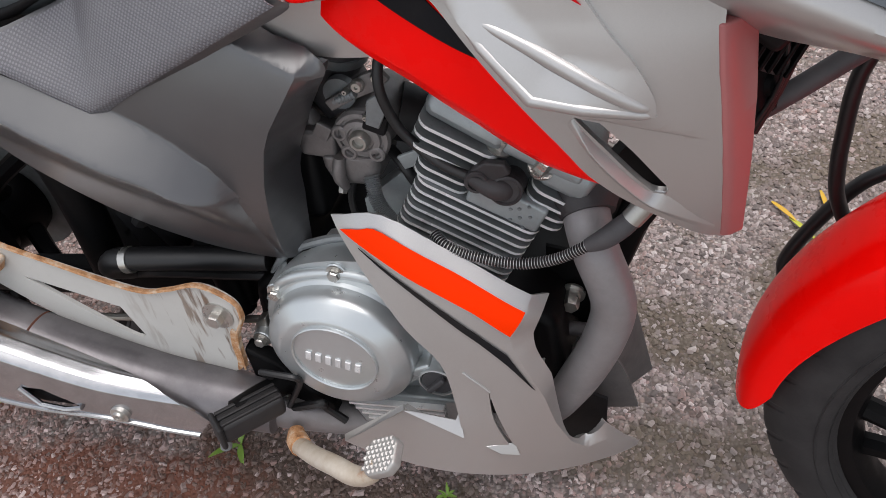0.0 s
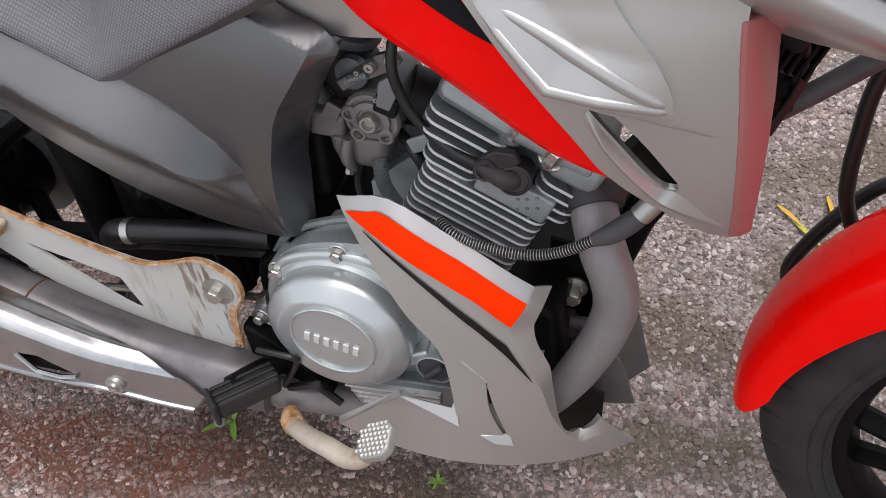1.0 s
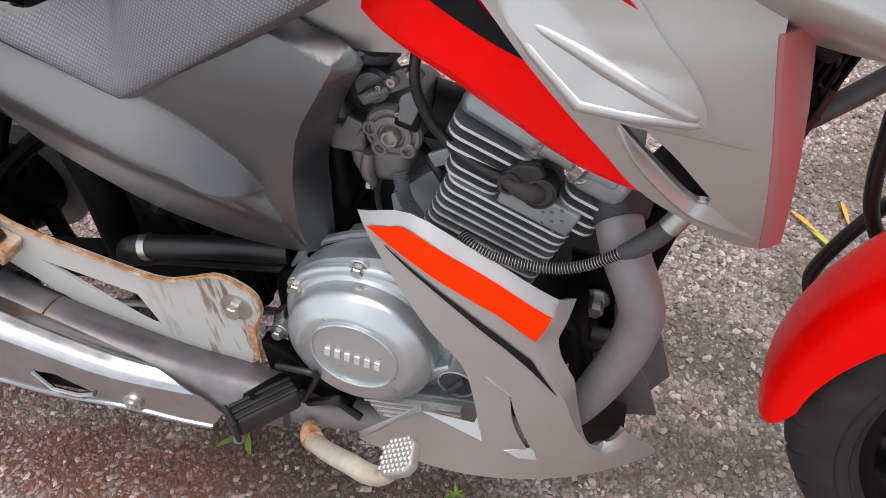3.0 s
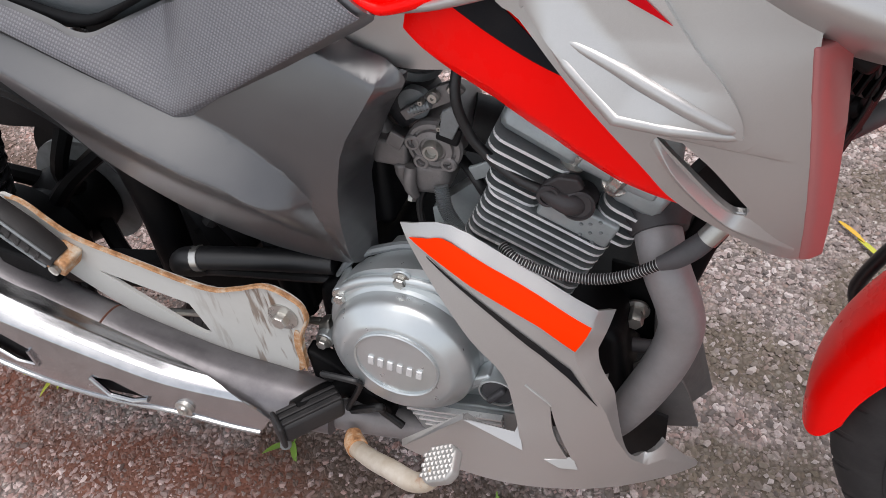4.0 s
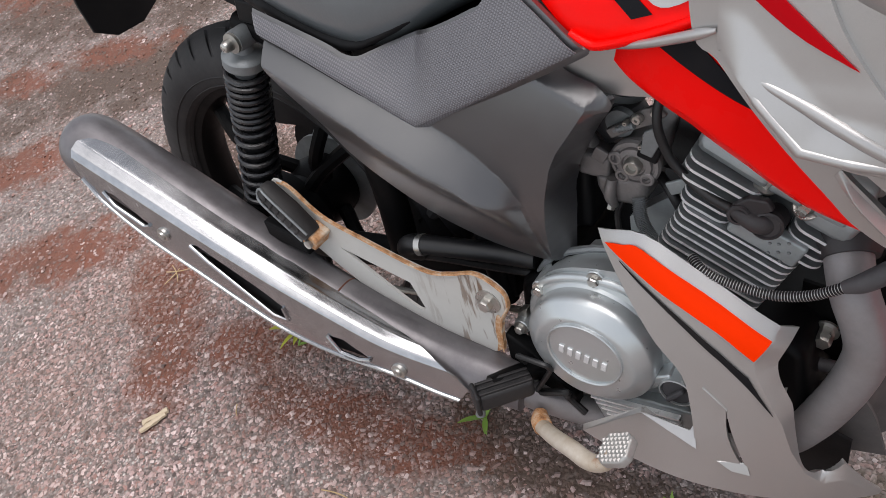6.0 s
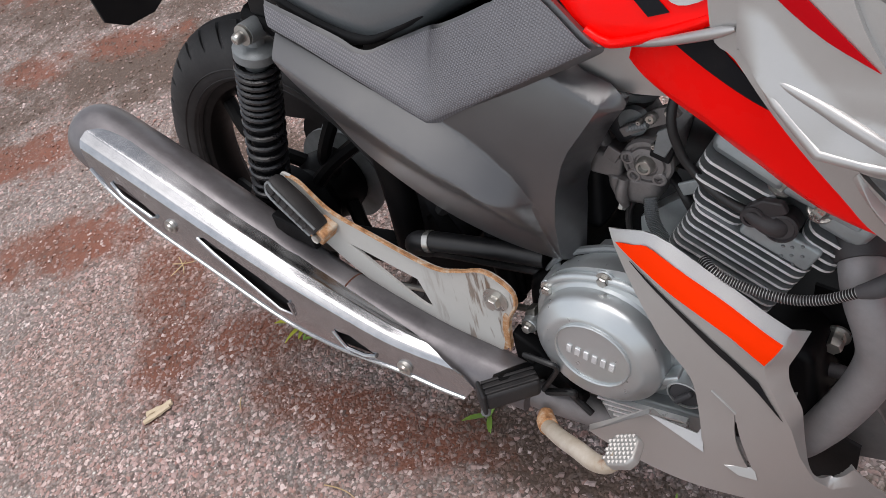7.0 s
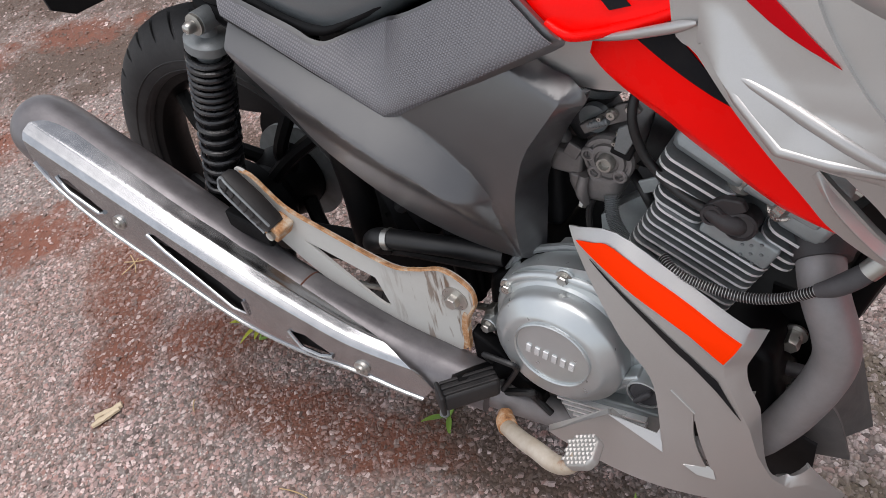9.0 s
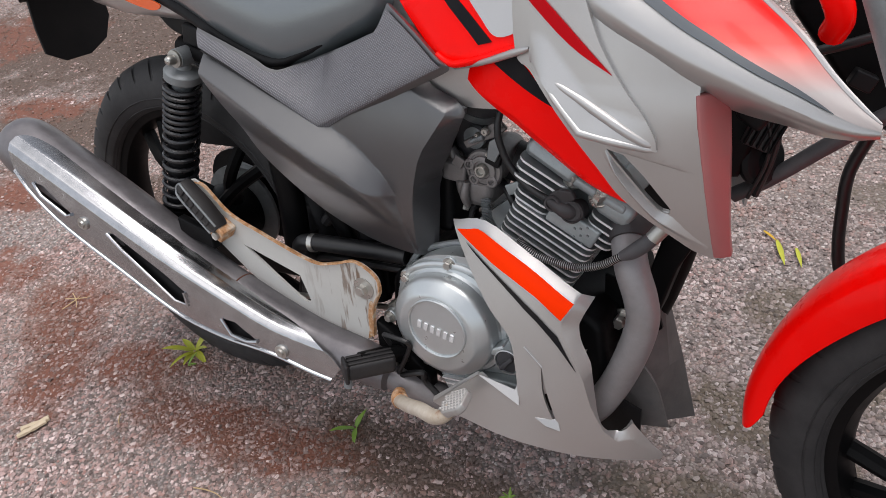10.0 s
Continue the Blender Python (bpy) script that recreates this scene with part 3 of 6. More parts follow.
# fork
for side in (-1, 1):
    top = Vector((0.655, 0.095 * side, 0.90))
    low = Vector((0.915, 0.095 * side, 0.29))
    leg = part("fork_leg", tube([STEER @ top, STEER @ (top * 0.5 + low * 0.5)], 0.0165, 2, 20), DARK_ALLOY, bike, "grey steel fork tube")
    part("slider", tube([STEER @ (top * 0.56 + low * 0.44), STEER @ (top * 0.54 + low * 0.46), STEER @ (top * 0.3 + low * 0.7), STEER @ low, STEER @ (low + Vector((0.05, 0, 0.008)))], [0.027, 0.025, 0.0235, 0.025, 0.02], 4, 20), ALLOY, leg)
part("axle", tube([STEER @ Vector((0.935, -0.11, 0.3)), STEER @ Vector((0.935, 0.11, 0.3))], 0.009, 1, 12), STEEL, bike)

# --- rear end: swingarm, shock absorber, tail ---
for side in (-1, 1):
    part("swingarm", loft([[(x, side * (y + dy), z + dz) for dy, dz in ((-w, -h), (w, -h), (w, h), (-w, h))] for x, y, z, w, h in
                           ((0.12, 0.07, 0.33, 0.014, 0.022), (-0.05, 0.075, 0.325, 0.014, 0.022), (-0.25, 0.088, 0.315, 0.013, 0.02), (-0.41, 0.088, 0.308, 0.011, 0.018))]), FRAME_BLACK, bike, bevel=0.005)


def shock(side):
    hi, lo = Vector((-0.180, 0.104 * side, 0.648)), Vector((-0.297, 0.104 * side, 0.345))
    way = (lo - hi).normalized()
    root = part("shock_absorber", tube([hi + way * 0.03, hi + way * 0.2], 0.015, 2, 20), DARK_ALLOY, bike, "black coil spring shock absorber with grey top cap")
    part("top_eye", tube([hi + LEFT * 0.013, hi - LEFT * 0.013], [0.0135, 0.0135], 2, 24), DARK_ALLOY, root)
    part("top_cap", lathe([(0.009, 0.008), (0.0115, 0.012), (0.0122, 0.017), (0.0165, 0.0195), (0.0245, 0.0215), (0.0268, 0.024), (0.0268, 0.035), (0.0235, 0.038)], hi, way, 32), DARK_ALLOY, root, "worn grey metal cap")
    part("eye_bolt", lathe([(0.0072, 0.0), (0.0072, 0.007), (0.0055, 0.011), (0.002, 0.0125)], hi + LEFT * 0.018 * side, LEFT * side, 16), BOLT_MAT, root, "bright dome nut")
    part("washer", lathe([(0.0125, 0.012), (0.0125, 0.017), (0.005, 0.018)], hi, LEFT * side, 24), STEEL, root)
    s = way.orthogonal().normalized()
    u = way.cross(s)
    pts, turns, n = [], 16.5, 20
    length = 0.226
    for i in range(int(turns * n) + 1):
        f = i / (turns * n)
        g = f * 0.72 if f < 0.5 else 0.36 + (f - 0.5) * 1.28
        a = 2 * math.pi * i / n
        pts.append(hi + way * (0.041 + length * g) + (s * math.cos(a) + u * math.sin(a)) * 0.0247)
    part("coil_spring", tube(pts, 0.0038, 1, 8), SPRING, root, "glossy black coil spring")
    part("dust_tube", tube([hi + way * 0.05, hi + way * 0.255], 0.0195, 2, 24), BLACK_PLASTIC, root)
    part("lower_seat", lathe([(0.012, 0.262), (0.026, 0.266), (0.0268, 0.276), (0.018, 0.283), (0.014, 0.30)], hi, way, 28), FRAME_BLACK, root)
    part("clevis", loft([[lo - way * k + LEFT * (w * sx) + Vector((d * sz, 0, 0)) for sx, sz in ((-1, -1), (1, -1), (1, 1), (-1, 1))] for k, w, d in ((0.04, 0.013, 0.013), (0.02, 0.015, 0.016), (-0.01, 0.015, 0.018))]), FRAME_BLACK, root, bevel=0.003)
    return root


shock(-1)
shock(1)

# black shell hugging the front of the rear tyre
bm = bmesh.new()
hug = []
for i in range(10):
    a = radians(-8 + i * 6)
    hug.append([bm.verts.new((-0.322 + r * math.cos(a), y - 0.01, 0.307 + r * math.sin(a))) for y, r in ((-0.058, 0.318), (-0.052, 0.33), (0, 0.336), (0.052, 0.33), (0.058, 0.318))])
for a, b in zip(hug, hug[1:]):
    for k in range(4):
        bm.faces.new((a[k], b[k], b[k + 1], a[k + 1]))
part("wheel_hugger", bm, BLACK_PLASTIC, bike, smooth=60, solid=0.003)

# tail fairing, rear mudguard and flap
part("inner_mudguard", sheet([(-0.26, 0.70), (-0.20, 0.70), (0.02, 0.66), (0.06, 0.60), (0.05, 0.48, 1), (0.03, 0.48, 1), (0.03, 0.58), (-0.02, 0.63), (-0.16, 0.652), (-0.24, 0.672)], lambda x, z: -0.062), BLACK_PLASTIC, bike, solid=0.124)


def tail_section(x, w, lo, hi):
    pts = []
    for k in range(16):
        a = 2 * math.pi * k / 16
        cy, cz = math.cos(a), math.sin(a)
        pts.append((x, w * math.copysign(abs(cy) ** 0.6, cy), (lo + hi) / 2 + (hi - lo) / 2 * math.copysign(abs(cz) ** 0.7, cz)))
    return pts


tail = part("tail_fairing", loft([tail_section(*q) for q in ((-0.14, 0.1, 0.69, 0.77), (-0.17, 0.108, 0.684, 0.78), (-0.22, 0.112, 0.687, 0.79), (-0.3, 0.11, 0.689, 0.80), (-0.38, 0.098, 0.70, 0.81), (-0.46, 0.078, 0.725, 0.815), (-0.54, 0.05, 0.75, 0.815), (-0.575, 0.03, 0.765, 0.81))]), SILVER, bike, "silver tail fairing", smooth=60)
part("side_decal", sheet([(-0.205, 0.713), (-0.188, 0.722), (-0.25, 0.737), (-0.30, 0.742), (-0.26, 0.725)], lambda x, z: -0.1165 + (-0.2 - x) * 0.02), REFLECTOR, tail, "orange decal", solid=0.002)
flap = part("rear_mudguard", loft([[(x, y, z) for y, z in ((-w, z0), (w, z0), (w, z0 + h), (-w, z0 + h))] for x, w, z0, h in ((-0.25, 0.05, 0.72, 0.02), (-0.42, 0.06, 0.74, 0.02), (-0.56, 0.07, 0.73, 0.02), (-0.604, 0.072, 0.70, 0.02))]), BLACK_PLASTIC, bike, "black plastic rear mudguard", bevel=0.004)
part("mud_flap", loft([[(x, y, z) for y, z in ((-0.058, 0.715), (-0.06, 0.655), (-0.056, 0.612), (-0.022, 0.592), (0.03, 0.592), (0.07, 0.612), (0.088, 0.65), (0.085, 0.715))] for x in (-0.603, -0.597)]), BLACK_PLASTIC, flap, "black rubber mud flap", bevel=0.001)
part("grab_mount", box((0.05, 0.012, 0.03), pose(-0.155, -0.092, 0.674, 0, 12, 0)), BLACK_PLASTIC, flap, bevel=0.004)

# --- frame tubes and dark parts inside ---
core = part("frame_tubes", tube([(0.30, 0, 0.72), (0.10, 0, 0.66), (-0.12, 0, 0.65), (-0.32, 0, 0.69)], 0.02, 4, 12), FRAME_BLACK, bike, "black painted steel frame tubes")
for side in (-1, 1):
    part("seat_stay", tube([(0.05, 0.07 * side, 0.38), (0.0, 0.085 * side, 0.5), (-0.1, 0.09 * side, 0.62), (-0.2, 0.085 * side, 0.66)], 0.013, 4, 10), FRAME_BLACK, core)
    part("side_stay", tube([(0.10, 0.08 * side, 0.30), (0.09, 0.075 * side, 0.45), (0.12, 0.06 * side, 0.62)], 0.016, 4, 10), FRAME_BLACK, core)
    part("rear_stay", tube([(-0.055, 0.078 * side, 0.33), (-0.045, 0.082 * side, 0.45), (-0.055, 0.085 * side, 0.58)], 0.02, 3, 10), FRAME_BLACK, core)
part("down_tube", tube([(0.56, 0, 0.70), (0.535, 0, 0.55), (0.49, 0, 0.36), (0.43, 0, 0.22)], 0.019, 4, 12), FRAME_BLACK, core)
part("inner_panel", sheet([(-0.30, 0.535), (-0.20, 0.565), (-0.10, 0.57), (-0.05, 0.52), (-0.13, 0.49), (-0.22, 0.482), (-0.30, 0.485)], lambda x, z: -0.035), BLACK_PLASTIC, bike, solid=0.01)
part("airbox", box((0.26, 0.13, 0.2), pose(0.10, 0, 0.53, 0, 4, 0)), BLACK_PLASTIC, bike, bevel=0.012)
part("battery_tray", box((0.13, 0.15, 0.10), pose(0.02, 0, 0.60)), BLACK_PLASTIC, bike, bevel=0.008)
part("chain_guard", sheet([(0.10, 0.38), (0.0, 0.405), (-0.2, 0.42), (-0.36, 0.41), (-0.42, 0.36), (-0.42, 0.25, 1), (-0.1, 0.235), (0.09, 0.25, 1)], lambda x, z: 0.105), BLACK_PLASTIC, bike, solid=0.012)
part("rear_sprocket", lathe([(0.03, 0.06), (0.085, 0.062), (0.085, 0.068), (0.03, 0.07)], (-0.322, 0, 0.307), LEFT, 44), DARK_ALLOY, bike)
part("chain", tube([(-0.33, 0.066, 0.395), (-0.1, 0.066, 0.375), (0.08, 0.066, 0.355)], 0.008, 10, 6, ridges=1, depth=0.0012), DARK_ALLOY, bike, "dark oily drive chain")
part("brake_rod", tube([(0.12, -0.085, 0.29), (-0.1, -0.092, 0.265), (-0.33, -0.095, 0.235)], 0.0045, 4, 8), STEEL, bike)
part("wiring_loom", tube([(0.30, -0.03, 0.66), (0.20, -0.05, 0.62), (0.12, -0.055, 0.55), (0.05, -0.06, 0.46), (0.0, -0.065, 0.40)], 0.009, 5, 8), HOSE, bike)

# drain tube with a metal clamp
drain = part("drain_tube", tube([(-0.012, -0.09, 0.355), (-0.014, -0.112, 0.376), (0.0, -0.116, 0.391), (0.03, -0.113, 0.394), (0.09, -0.1, 0.391), (0.16, -0.088, 0.388)], 0.0125, 5, 16), HOSE, bike, "black rubber drain tube with bright clamp")
part("clamp", tube([(0.0125, -0.1155, 0.3925), (0.0205, -0.1145, 0.3935)], 0.014, 1, 20), BOLT_MAT, drain, "bright metal hose clamp")
part("brake_cable", tube([(-0.03, -0.085, 0.34), (0.04, -0.1, 0.365), (0.12, -0.092, 0.365), (0.17, -0.08, 0.36)], 0.006, 5, 8), HOSE, bike)

# --- engine ---
# black on the grey alloy case stands in for the shade behind the cowl
case = part("crankcase", loft([[(x, y, z) for x, z in ((0.13, 0.25), (0.20, 0.2), (0.40, 0.2), (0.46, 0.26), (0.45, 0.36), (0.36, 0.42), (0.22, 0.42), (0.14, 0.36))] for y in (0.11, -0.105)]), FRAME_BLACK, bike, "cast engine crankcase coloured black for the shade round it", bevel=0.012)
part("side_housing", sheet([(0.163, 0.300), (0.163, 0.345), (0.179, 0.386), (0.213, 0.415), (0.26, 0.429), (0.31, 0.426), (0.36, 0.40), (0.39, 0.35), (0.40, 0.28), (0.37, 0.238), (0.30, 0.232), (0.22, 0.236), (0.178, 0.262)],
                           lambda x, z: -0.118 - 0.004 * math.sin(x * 30)), COVER_METAL, case, "silver engine side housing", solid=0.05, bevel=0.008)
CC = Vector((0.247, 0, 0.3305))
RIGHT = Vector((0, -1, 0))
cover = part("clutch_cover", lathe([(0.086, 0.10), (0.0855, 0.1215), (0.083, 0.1255), (0.0775, 0.1275), (0.0748, 0.1305), (0.0742, 0.1425), (0.0728, 0.1475), (0.0702, 0.1505), (0.0595, 0.1588), (0.0575, 0.1602), (0.054, 0.1611), (0.0, 0.1622)], CC, RIGHT, 96), COVER_METAL, case, "round silver engine cover with raised emblem plate", smooth=28)
EM = Vector((0.2494, 0, 0.3401))
part("emblem_rim", lathe([(0.0432, 0.158), (0.0432, 0.1640), (0.0422, 0.1650), (0.0408, 0.1640), (0.0408, 0.158)], EM, RIGHT, 80, close=False), COVER_METAL, cover)
part("emblem_plate", lathe([(0.041, 0.158), (0.041, 0.1622), (0.0, 0.1628)], EM, RIGHT, 64), COVER_METAL, cover)
for k in range(6):
    part("raised_bar", box((0.0058, 0.0022, 0.0115), pose(0.2235 + k * 0.0096, -0.1634, 0.3412 - k * 0.0019, 0, 12, 0)), FIN_EDGE, cover, bevel=0.0007)


def bolt(x, y, z, parent, r=0.006, h=0.008, axis=(0, -1, 0), mat=None, flange=True):
    b = hexagon(Vector((x, y, z)), axis, r, h)
    if flange:
        lathe([(r * 1.45, -0.001), (r * 1.45, 0.0018), (r, 0.002)], (x, y, z), axis, 20, b)
    return part("bolt", b, mat or BOLT_MAT, parent, smooth=25)


for x, z in ((0.2527, 0.4165), (0.1835, 0.3815), (0.146, 0.307), (0.205, 0.252)):
    part("bolt_boss", lathe([(0.0105, 0.09), (0.010, 0.124), (0.008, 0.126)], (x, 0, z), RIGHT, 24), COVER_METAL, cover)
    bolt(x, -0.1245, z, cover, 0.0062, 0.008)
part("cable_bracket", loft([[(x, y, z) for x, z in ((0.138, 0.32), (0.152, 0.33), (0.150, 0.30), (0.132, 0.30))] for y in (-0.10, -0.116)]), STEEL, cover, bevel=0.002)
part("upper_rib", tube([(0.172, -0.119, 0.366), (0.19, -0.122, 0.392), (0.222, -0.123, 0.409), (0.262, -0.123, 0.4145), (0.305, -0.122, 0.406)], 0.0055, 6, 10), COVER_METAL, cover)

part("gasket_flange", tube([(0.165, -0.092, 0.375), (0.183, -0.092, 0.40), (0.2027, -0.092, 0.413), (0.225, -0.092, 0.4225), (0.2491, -0.092, 0.43), (0.285, -0.092, 0.432)], 0.0045, 5, 8), DARK_ALLOY, case, "grimy casing flange")
cap_base = part("filler_boss", lathe([(0.024, 0.10), (0.0205, 0.128), (0.0192, 0.143), (0.0184, 0.148), (0.0168, 0.1485), (0.0162, 0.142), (0.0, 0.142)], (0.3417, 0, 0.306), RIGHT, 48), COVER_METAL, case, "round oil filler boss")
part("boss_lug", loft([[(x, y, z) for x, z in ((0.314, 0.3085), (0.318, 0.318), (0.334, 0.3275), (0.338, 0.318), (0.326, 0.305))] for y in (-0.115, -0.1455)]), COVER_METAL, cap_base, bevel=0.003)
oil_cap = part("oil_cap", lathe([(0.0160, 0.138), (0.0160, 0.146), (0.0148, 0.1475), (0.0, 0.1475)], (0.3417, 0, 0.306), RIGHT, 40), DUSTY_BOOT, case, "black plastic oil filler cap")
part("grip_bar", box((0.006, 0.007, 0.027), pose(0.3417, -0.150, 0.306, 0, 40, 0)), DUSTY_BOOT, oil_cap, bevel=0.002)
sump = part("lower_case", loft([[(x, y, z) for x, z in ((0.225, 0.252), (0.36, 0.262), (0.362, 0.225), (0.30, 0.195), (0.245, 0.198))] for y in (-0.09, -0.134)]), ALLOY, case, bevel=0.004)
for k in range(6):
    part("case_rib", box((0.105 - 0.006 * k, 0.008, 0.0026), pose(0.288 + 0.003 * k, -0.137, 0.2465 - k * 0.0075, 0, -6, 0)), FIN_EDGE, sump)

# cylinder: u runs along the fins, v up the barrel
CYL = Matrix.Translation((0.3795, 0, 0.477)) @ Matrix.Rotation(radians(27), 4, "Y")


def cyl_box(u, y, v, su, sy, sv, bm=None):
    return box((su, sy, sv), CYL @ Matrix.Translation((u, y, v)), bm)


barrel = part("cylinder", cyl_box(0, 0, -0.035, 0.088, 0.15, 0.13), DARK_ALLOY, bike, "finned grey alloy engine cylinder", bevel=0.01)


def fin_mesh(name, su, sy, thick=0.0028, r=0.012):
    """A flat cooling fin with rounded corners, its rim brighter than its faces."""
    bm = bmesh.new()
    pts = []
    for sx, sg, a0 in ((1, 1, 0), (-1, 1, 90), (-1, -1, 180), (1, -1, 270)):
        for k in range(5):
            a = radians(a0 + k * 22.5)
            pts.append((sx * (su / 2 - r) + r * math.cos(a), sg * (sy / 2 - r) + r * math.sin(a)))
    rings = [[bm.verts.new((x, y, z)) for x, y in pts] for z in (-thick / 2, thick / 2)]
    n = len(pts)
    for k in range(n):
        bm.faces.new((rings[0][k], rings[0][(k + 1) % n], rings[1][(k + 1) % n], rings[1][k])).material_index = 1
    bm.faces.new(rings[0][::-1])
    bm.faces.new(rings[1])
    me = bpy.data.meshes.new(name)
    bm.to_mesh(me)
    bm.free()
    me.materials.append(DARK_ALLOY)
    me.materials.append(FIN_EDGE)
    return me


def fin(me, parent, u, y, v):
    ob = new("fin", me)
    ob.parent = parent
    ob.matrix_local = CYL @ Matrix.Translation((u, y, v))
    return ob


long_fin = fin_mesh("long_fin", 0.112, 0.208)
for k in range(11):
    fin(long_fin, barrel, 0.0, 0.0, -0.082 + k * 0.0093)
part("tunnel_plate", cyl_box(0.02, -0.099, 0.027, 0.064, 0.012, 0.026), ALLOY, barrel, bevel=0.003)
short_fin = fin_mesh("short_fin", 0.05, 0.2)
for k in range(3):
    fin(short_fin, barrel, -0.036, 0.0, 0.0145 + k * 0.0093)
head = part("cylinder_head", cyl_box(-0.002, 0, 0.05, 0.105, 0.15, 0.06), DARK_ALLOY, bike, "grey alloy cylinder head with cooling fins", bevel=0.008)
head_fin = fin_mesh("head_fin", 0.07, 0.212)
for k in range(3):
    fin(head_fin, head, -0.038, 0.0, 0.0435 + k * 0.0105)
part("rocker_cover", loft([[CYL @ Vector((u, y, v)) for u, y in ((-0.073, -0.098), (-0.004, -0.104), (-0.004, 0.1), (-0.073, 0.1))] for v in (0.068, 0.084)] + [[CYL @ Vector((u, y, v)) for u, y in ((-0.063, -0.075), (-0.008, -0.08), (-0.008, 0.08), (-0.063, 0.08))] for v in (0.108,)]), ALLOY, head, bevel=0.008)
front_fin = fin_mesh("front_fin", 0.042, 0.2)
for k in range(4):
    fin(front_fin, head, 0.05, 0.0, 0.021 + k * 0.0098)
part("front_cover", loft([[CYL @ Vector((u, y, v)) for u, y in ((0.03, -0.1), (0.073, -0.1), (0.073, 0.1), (0.03, 0.1))] for v in (0.056, 0.078)] + [[CYL @ Vector((u, y, v)) for u, y in ((0.03, -0.08), (0.068, -0.075), (0.068, 0.08), (0.03, 0.08))] for v in (0.1,)]), ALLOY, head, bevel=0.007)
part("head_lug", loft([[CYL @ Vector((u, y, v)) for u, y in ((-0.005, -0.102), (0.062, -0.1), (0.05, -0.07), (-0.005, -0.07))] for v in (0.07, 0.082)]), ALLOY, head, bevel=0.004)
for p in ((0.405, -0.092, 0.542), (0.437, -0.097, 0.527)):
    bolt(*p, head, 0.0075, 0.013, CYL.to_3x3() @ Vector((0, -0.35, 0.94)))
plug = part("spark_plug_cap", tube([(0.414, -0.088, 0.508), (0.4095, -0.101, 0.511), (0.405, -0.107, 0.513), (0.396, -0.110, 0.517), (0.383, -0.110, 0.5235)], [0.0115, 0.0118, 0.0112, 0.0085, 0.0055], 5, 18), SOOT, bike, "sooty dark grey spark plug cap")
part("cap_hood", loft([[(x, y, z) for x, z in ((0.383, 0.529), (0.396, 0.5385), (0.412, 0.538), (0.4165, 0.529), (0.405, 0.522), (0.388, 0.519))] for y in (-0.104, -0.112)]), SOOT, plug, bevel=0.002)
part("cap_ring", lathe([(0.0098, 0.0), (0.0098, 0.005), (0.0085, 0.0065), (0.0065, 0.0065), (0.006, 0.003), (0.0, 0.003)], (0.389, -0.109, 0.5205), (0.1, -1, 0.1), 28), SOOT, plug, smooth=35)
part("cap_seal", lathe([(0.0135, 0.0), (0.0135, 0.006), (0.0115, 0.0075), (0.0105, 0.0055), (0.0, 0.0055)], (0.411, -0.106, 0.5125), (0.1, -1, 0.1), 32), SOOT, plug, smooth=35)
part("ignition_cable", tube([(0.384, -0.110, 0.5230), (0.362, -0.106, 0.530), (0.341, -0.1, 0.542), (0.324, -0.1, 0.566), (0.317, -0.098, 0.603), (0.327, -0.07, 0.65)], 0.0043, 6, 12), HOSE, plug)
for i, (u, v) in enumerate(((0.03, 0.004), (0.034, -0.004), (0.028, -0.01), (0.036, 0.01), (0.04, -0.012), (0.024, 0.0), (0.041, 0.001))):
    part("cast_pimple", lathe([(0.0018, 0), (0.0012, 0.0012)], CYL @ Vector((u, -0.105, v + 0.027)), RIGHT, 8), DARK_ALLOY, barrel)

# ribbed breather hose in front of the barrel
run = [(0.350, -0.118, 0.468), (0.363, -0.127, 0.464), (0.386, -0.129, 0.457), (0.423, -0.13, 0.455), (0.453, -0.13, 0.464), (0.480, -0.13, 0.483)]
line = curve_points(run, 24)
steps = [0.0]
for a, b in zip(line, line[1:]):
    steps.append(steps[-1] + (b - a).length)
bm = bmesh.new()
rings, side_v = [], None
for i in range(56 * 4):
    s = steps[-1] * i / (56 * 4 - 1)
    k = min(max(j for j in range(len(steps)) if steps[j] <= s + 1e-9), len(line) - 2)
    c = line[k].lerp(line[k + 1], (s - steps[k]) / (steps[k + 1] - steps[k]))
    way = (line[k + 1] - line[k]).normalized()
    side_v = (side_v - way * side_v.dot(way)).normalized() if side_v else way.orthogonal().normalized()
    up = way.cross(side_v)
    r = (0.0047, 0.0047, 0.0036, 0.0036)[i % 4]
    rings.append([bm.verts.new(c + (side_v * math.cos(math.pi * j / 8) + up * math.sin(math.pi * j / 8)) * r) for j in range(16)])
for i, (a, b) in enumerate(zip(rings, rings[1:])):
    for j in range(16):
        bm.faces.new((a[j], a[(j + 1) % 16], b[(j + 1) % 16], b[j])).material_index = 0 if i % 4 == 0 else 1
ribbed = part("ribbed_hose", bm, [RIB_METAL, RUBBER], bike, "ribbed grey metal breather hose", smooth=50)
part("hose_end", tube([(0.477, -0.13, 0.481), (0.489, -0.13, 0.489), (0.502, -0.128, 0.501), (0.512, -0.125, 0.512)], [0.0055, 0.008, 0.0085, 0.007], 4, 16), DUSTY_BOOT, ribbed, "black rubber end boot")
part("hose_sleeve", tube([(0.508, -0.126, 0.507), (0.525, -0.12, 0.53)], 0.0085, 2, 14), STEEL, ribbed)
part("rear_ribbed_hose", tube([(0.316, -0.096, 0.444), (0.302, -0.092, 0.458), (0.291, -0.088, 0.474), (0.286, -0.08, 0.495)], 0.0062, 24, 12, ridges=1, depth=0.0009), DARK_ALLOY, bike, smooth=60)

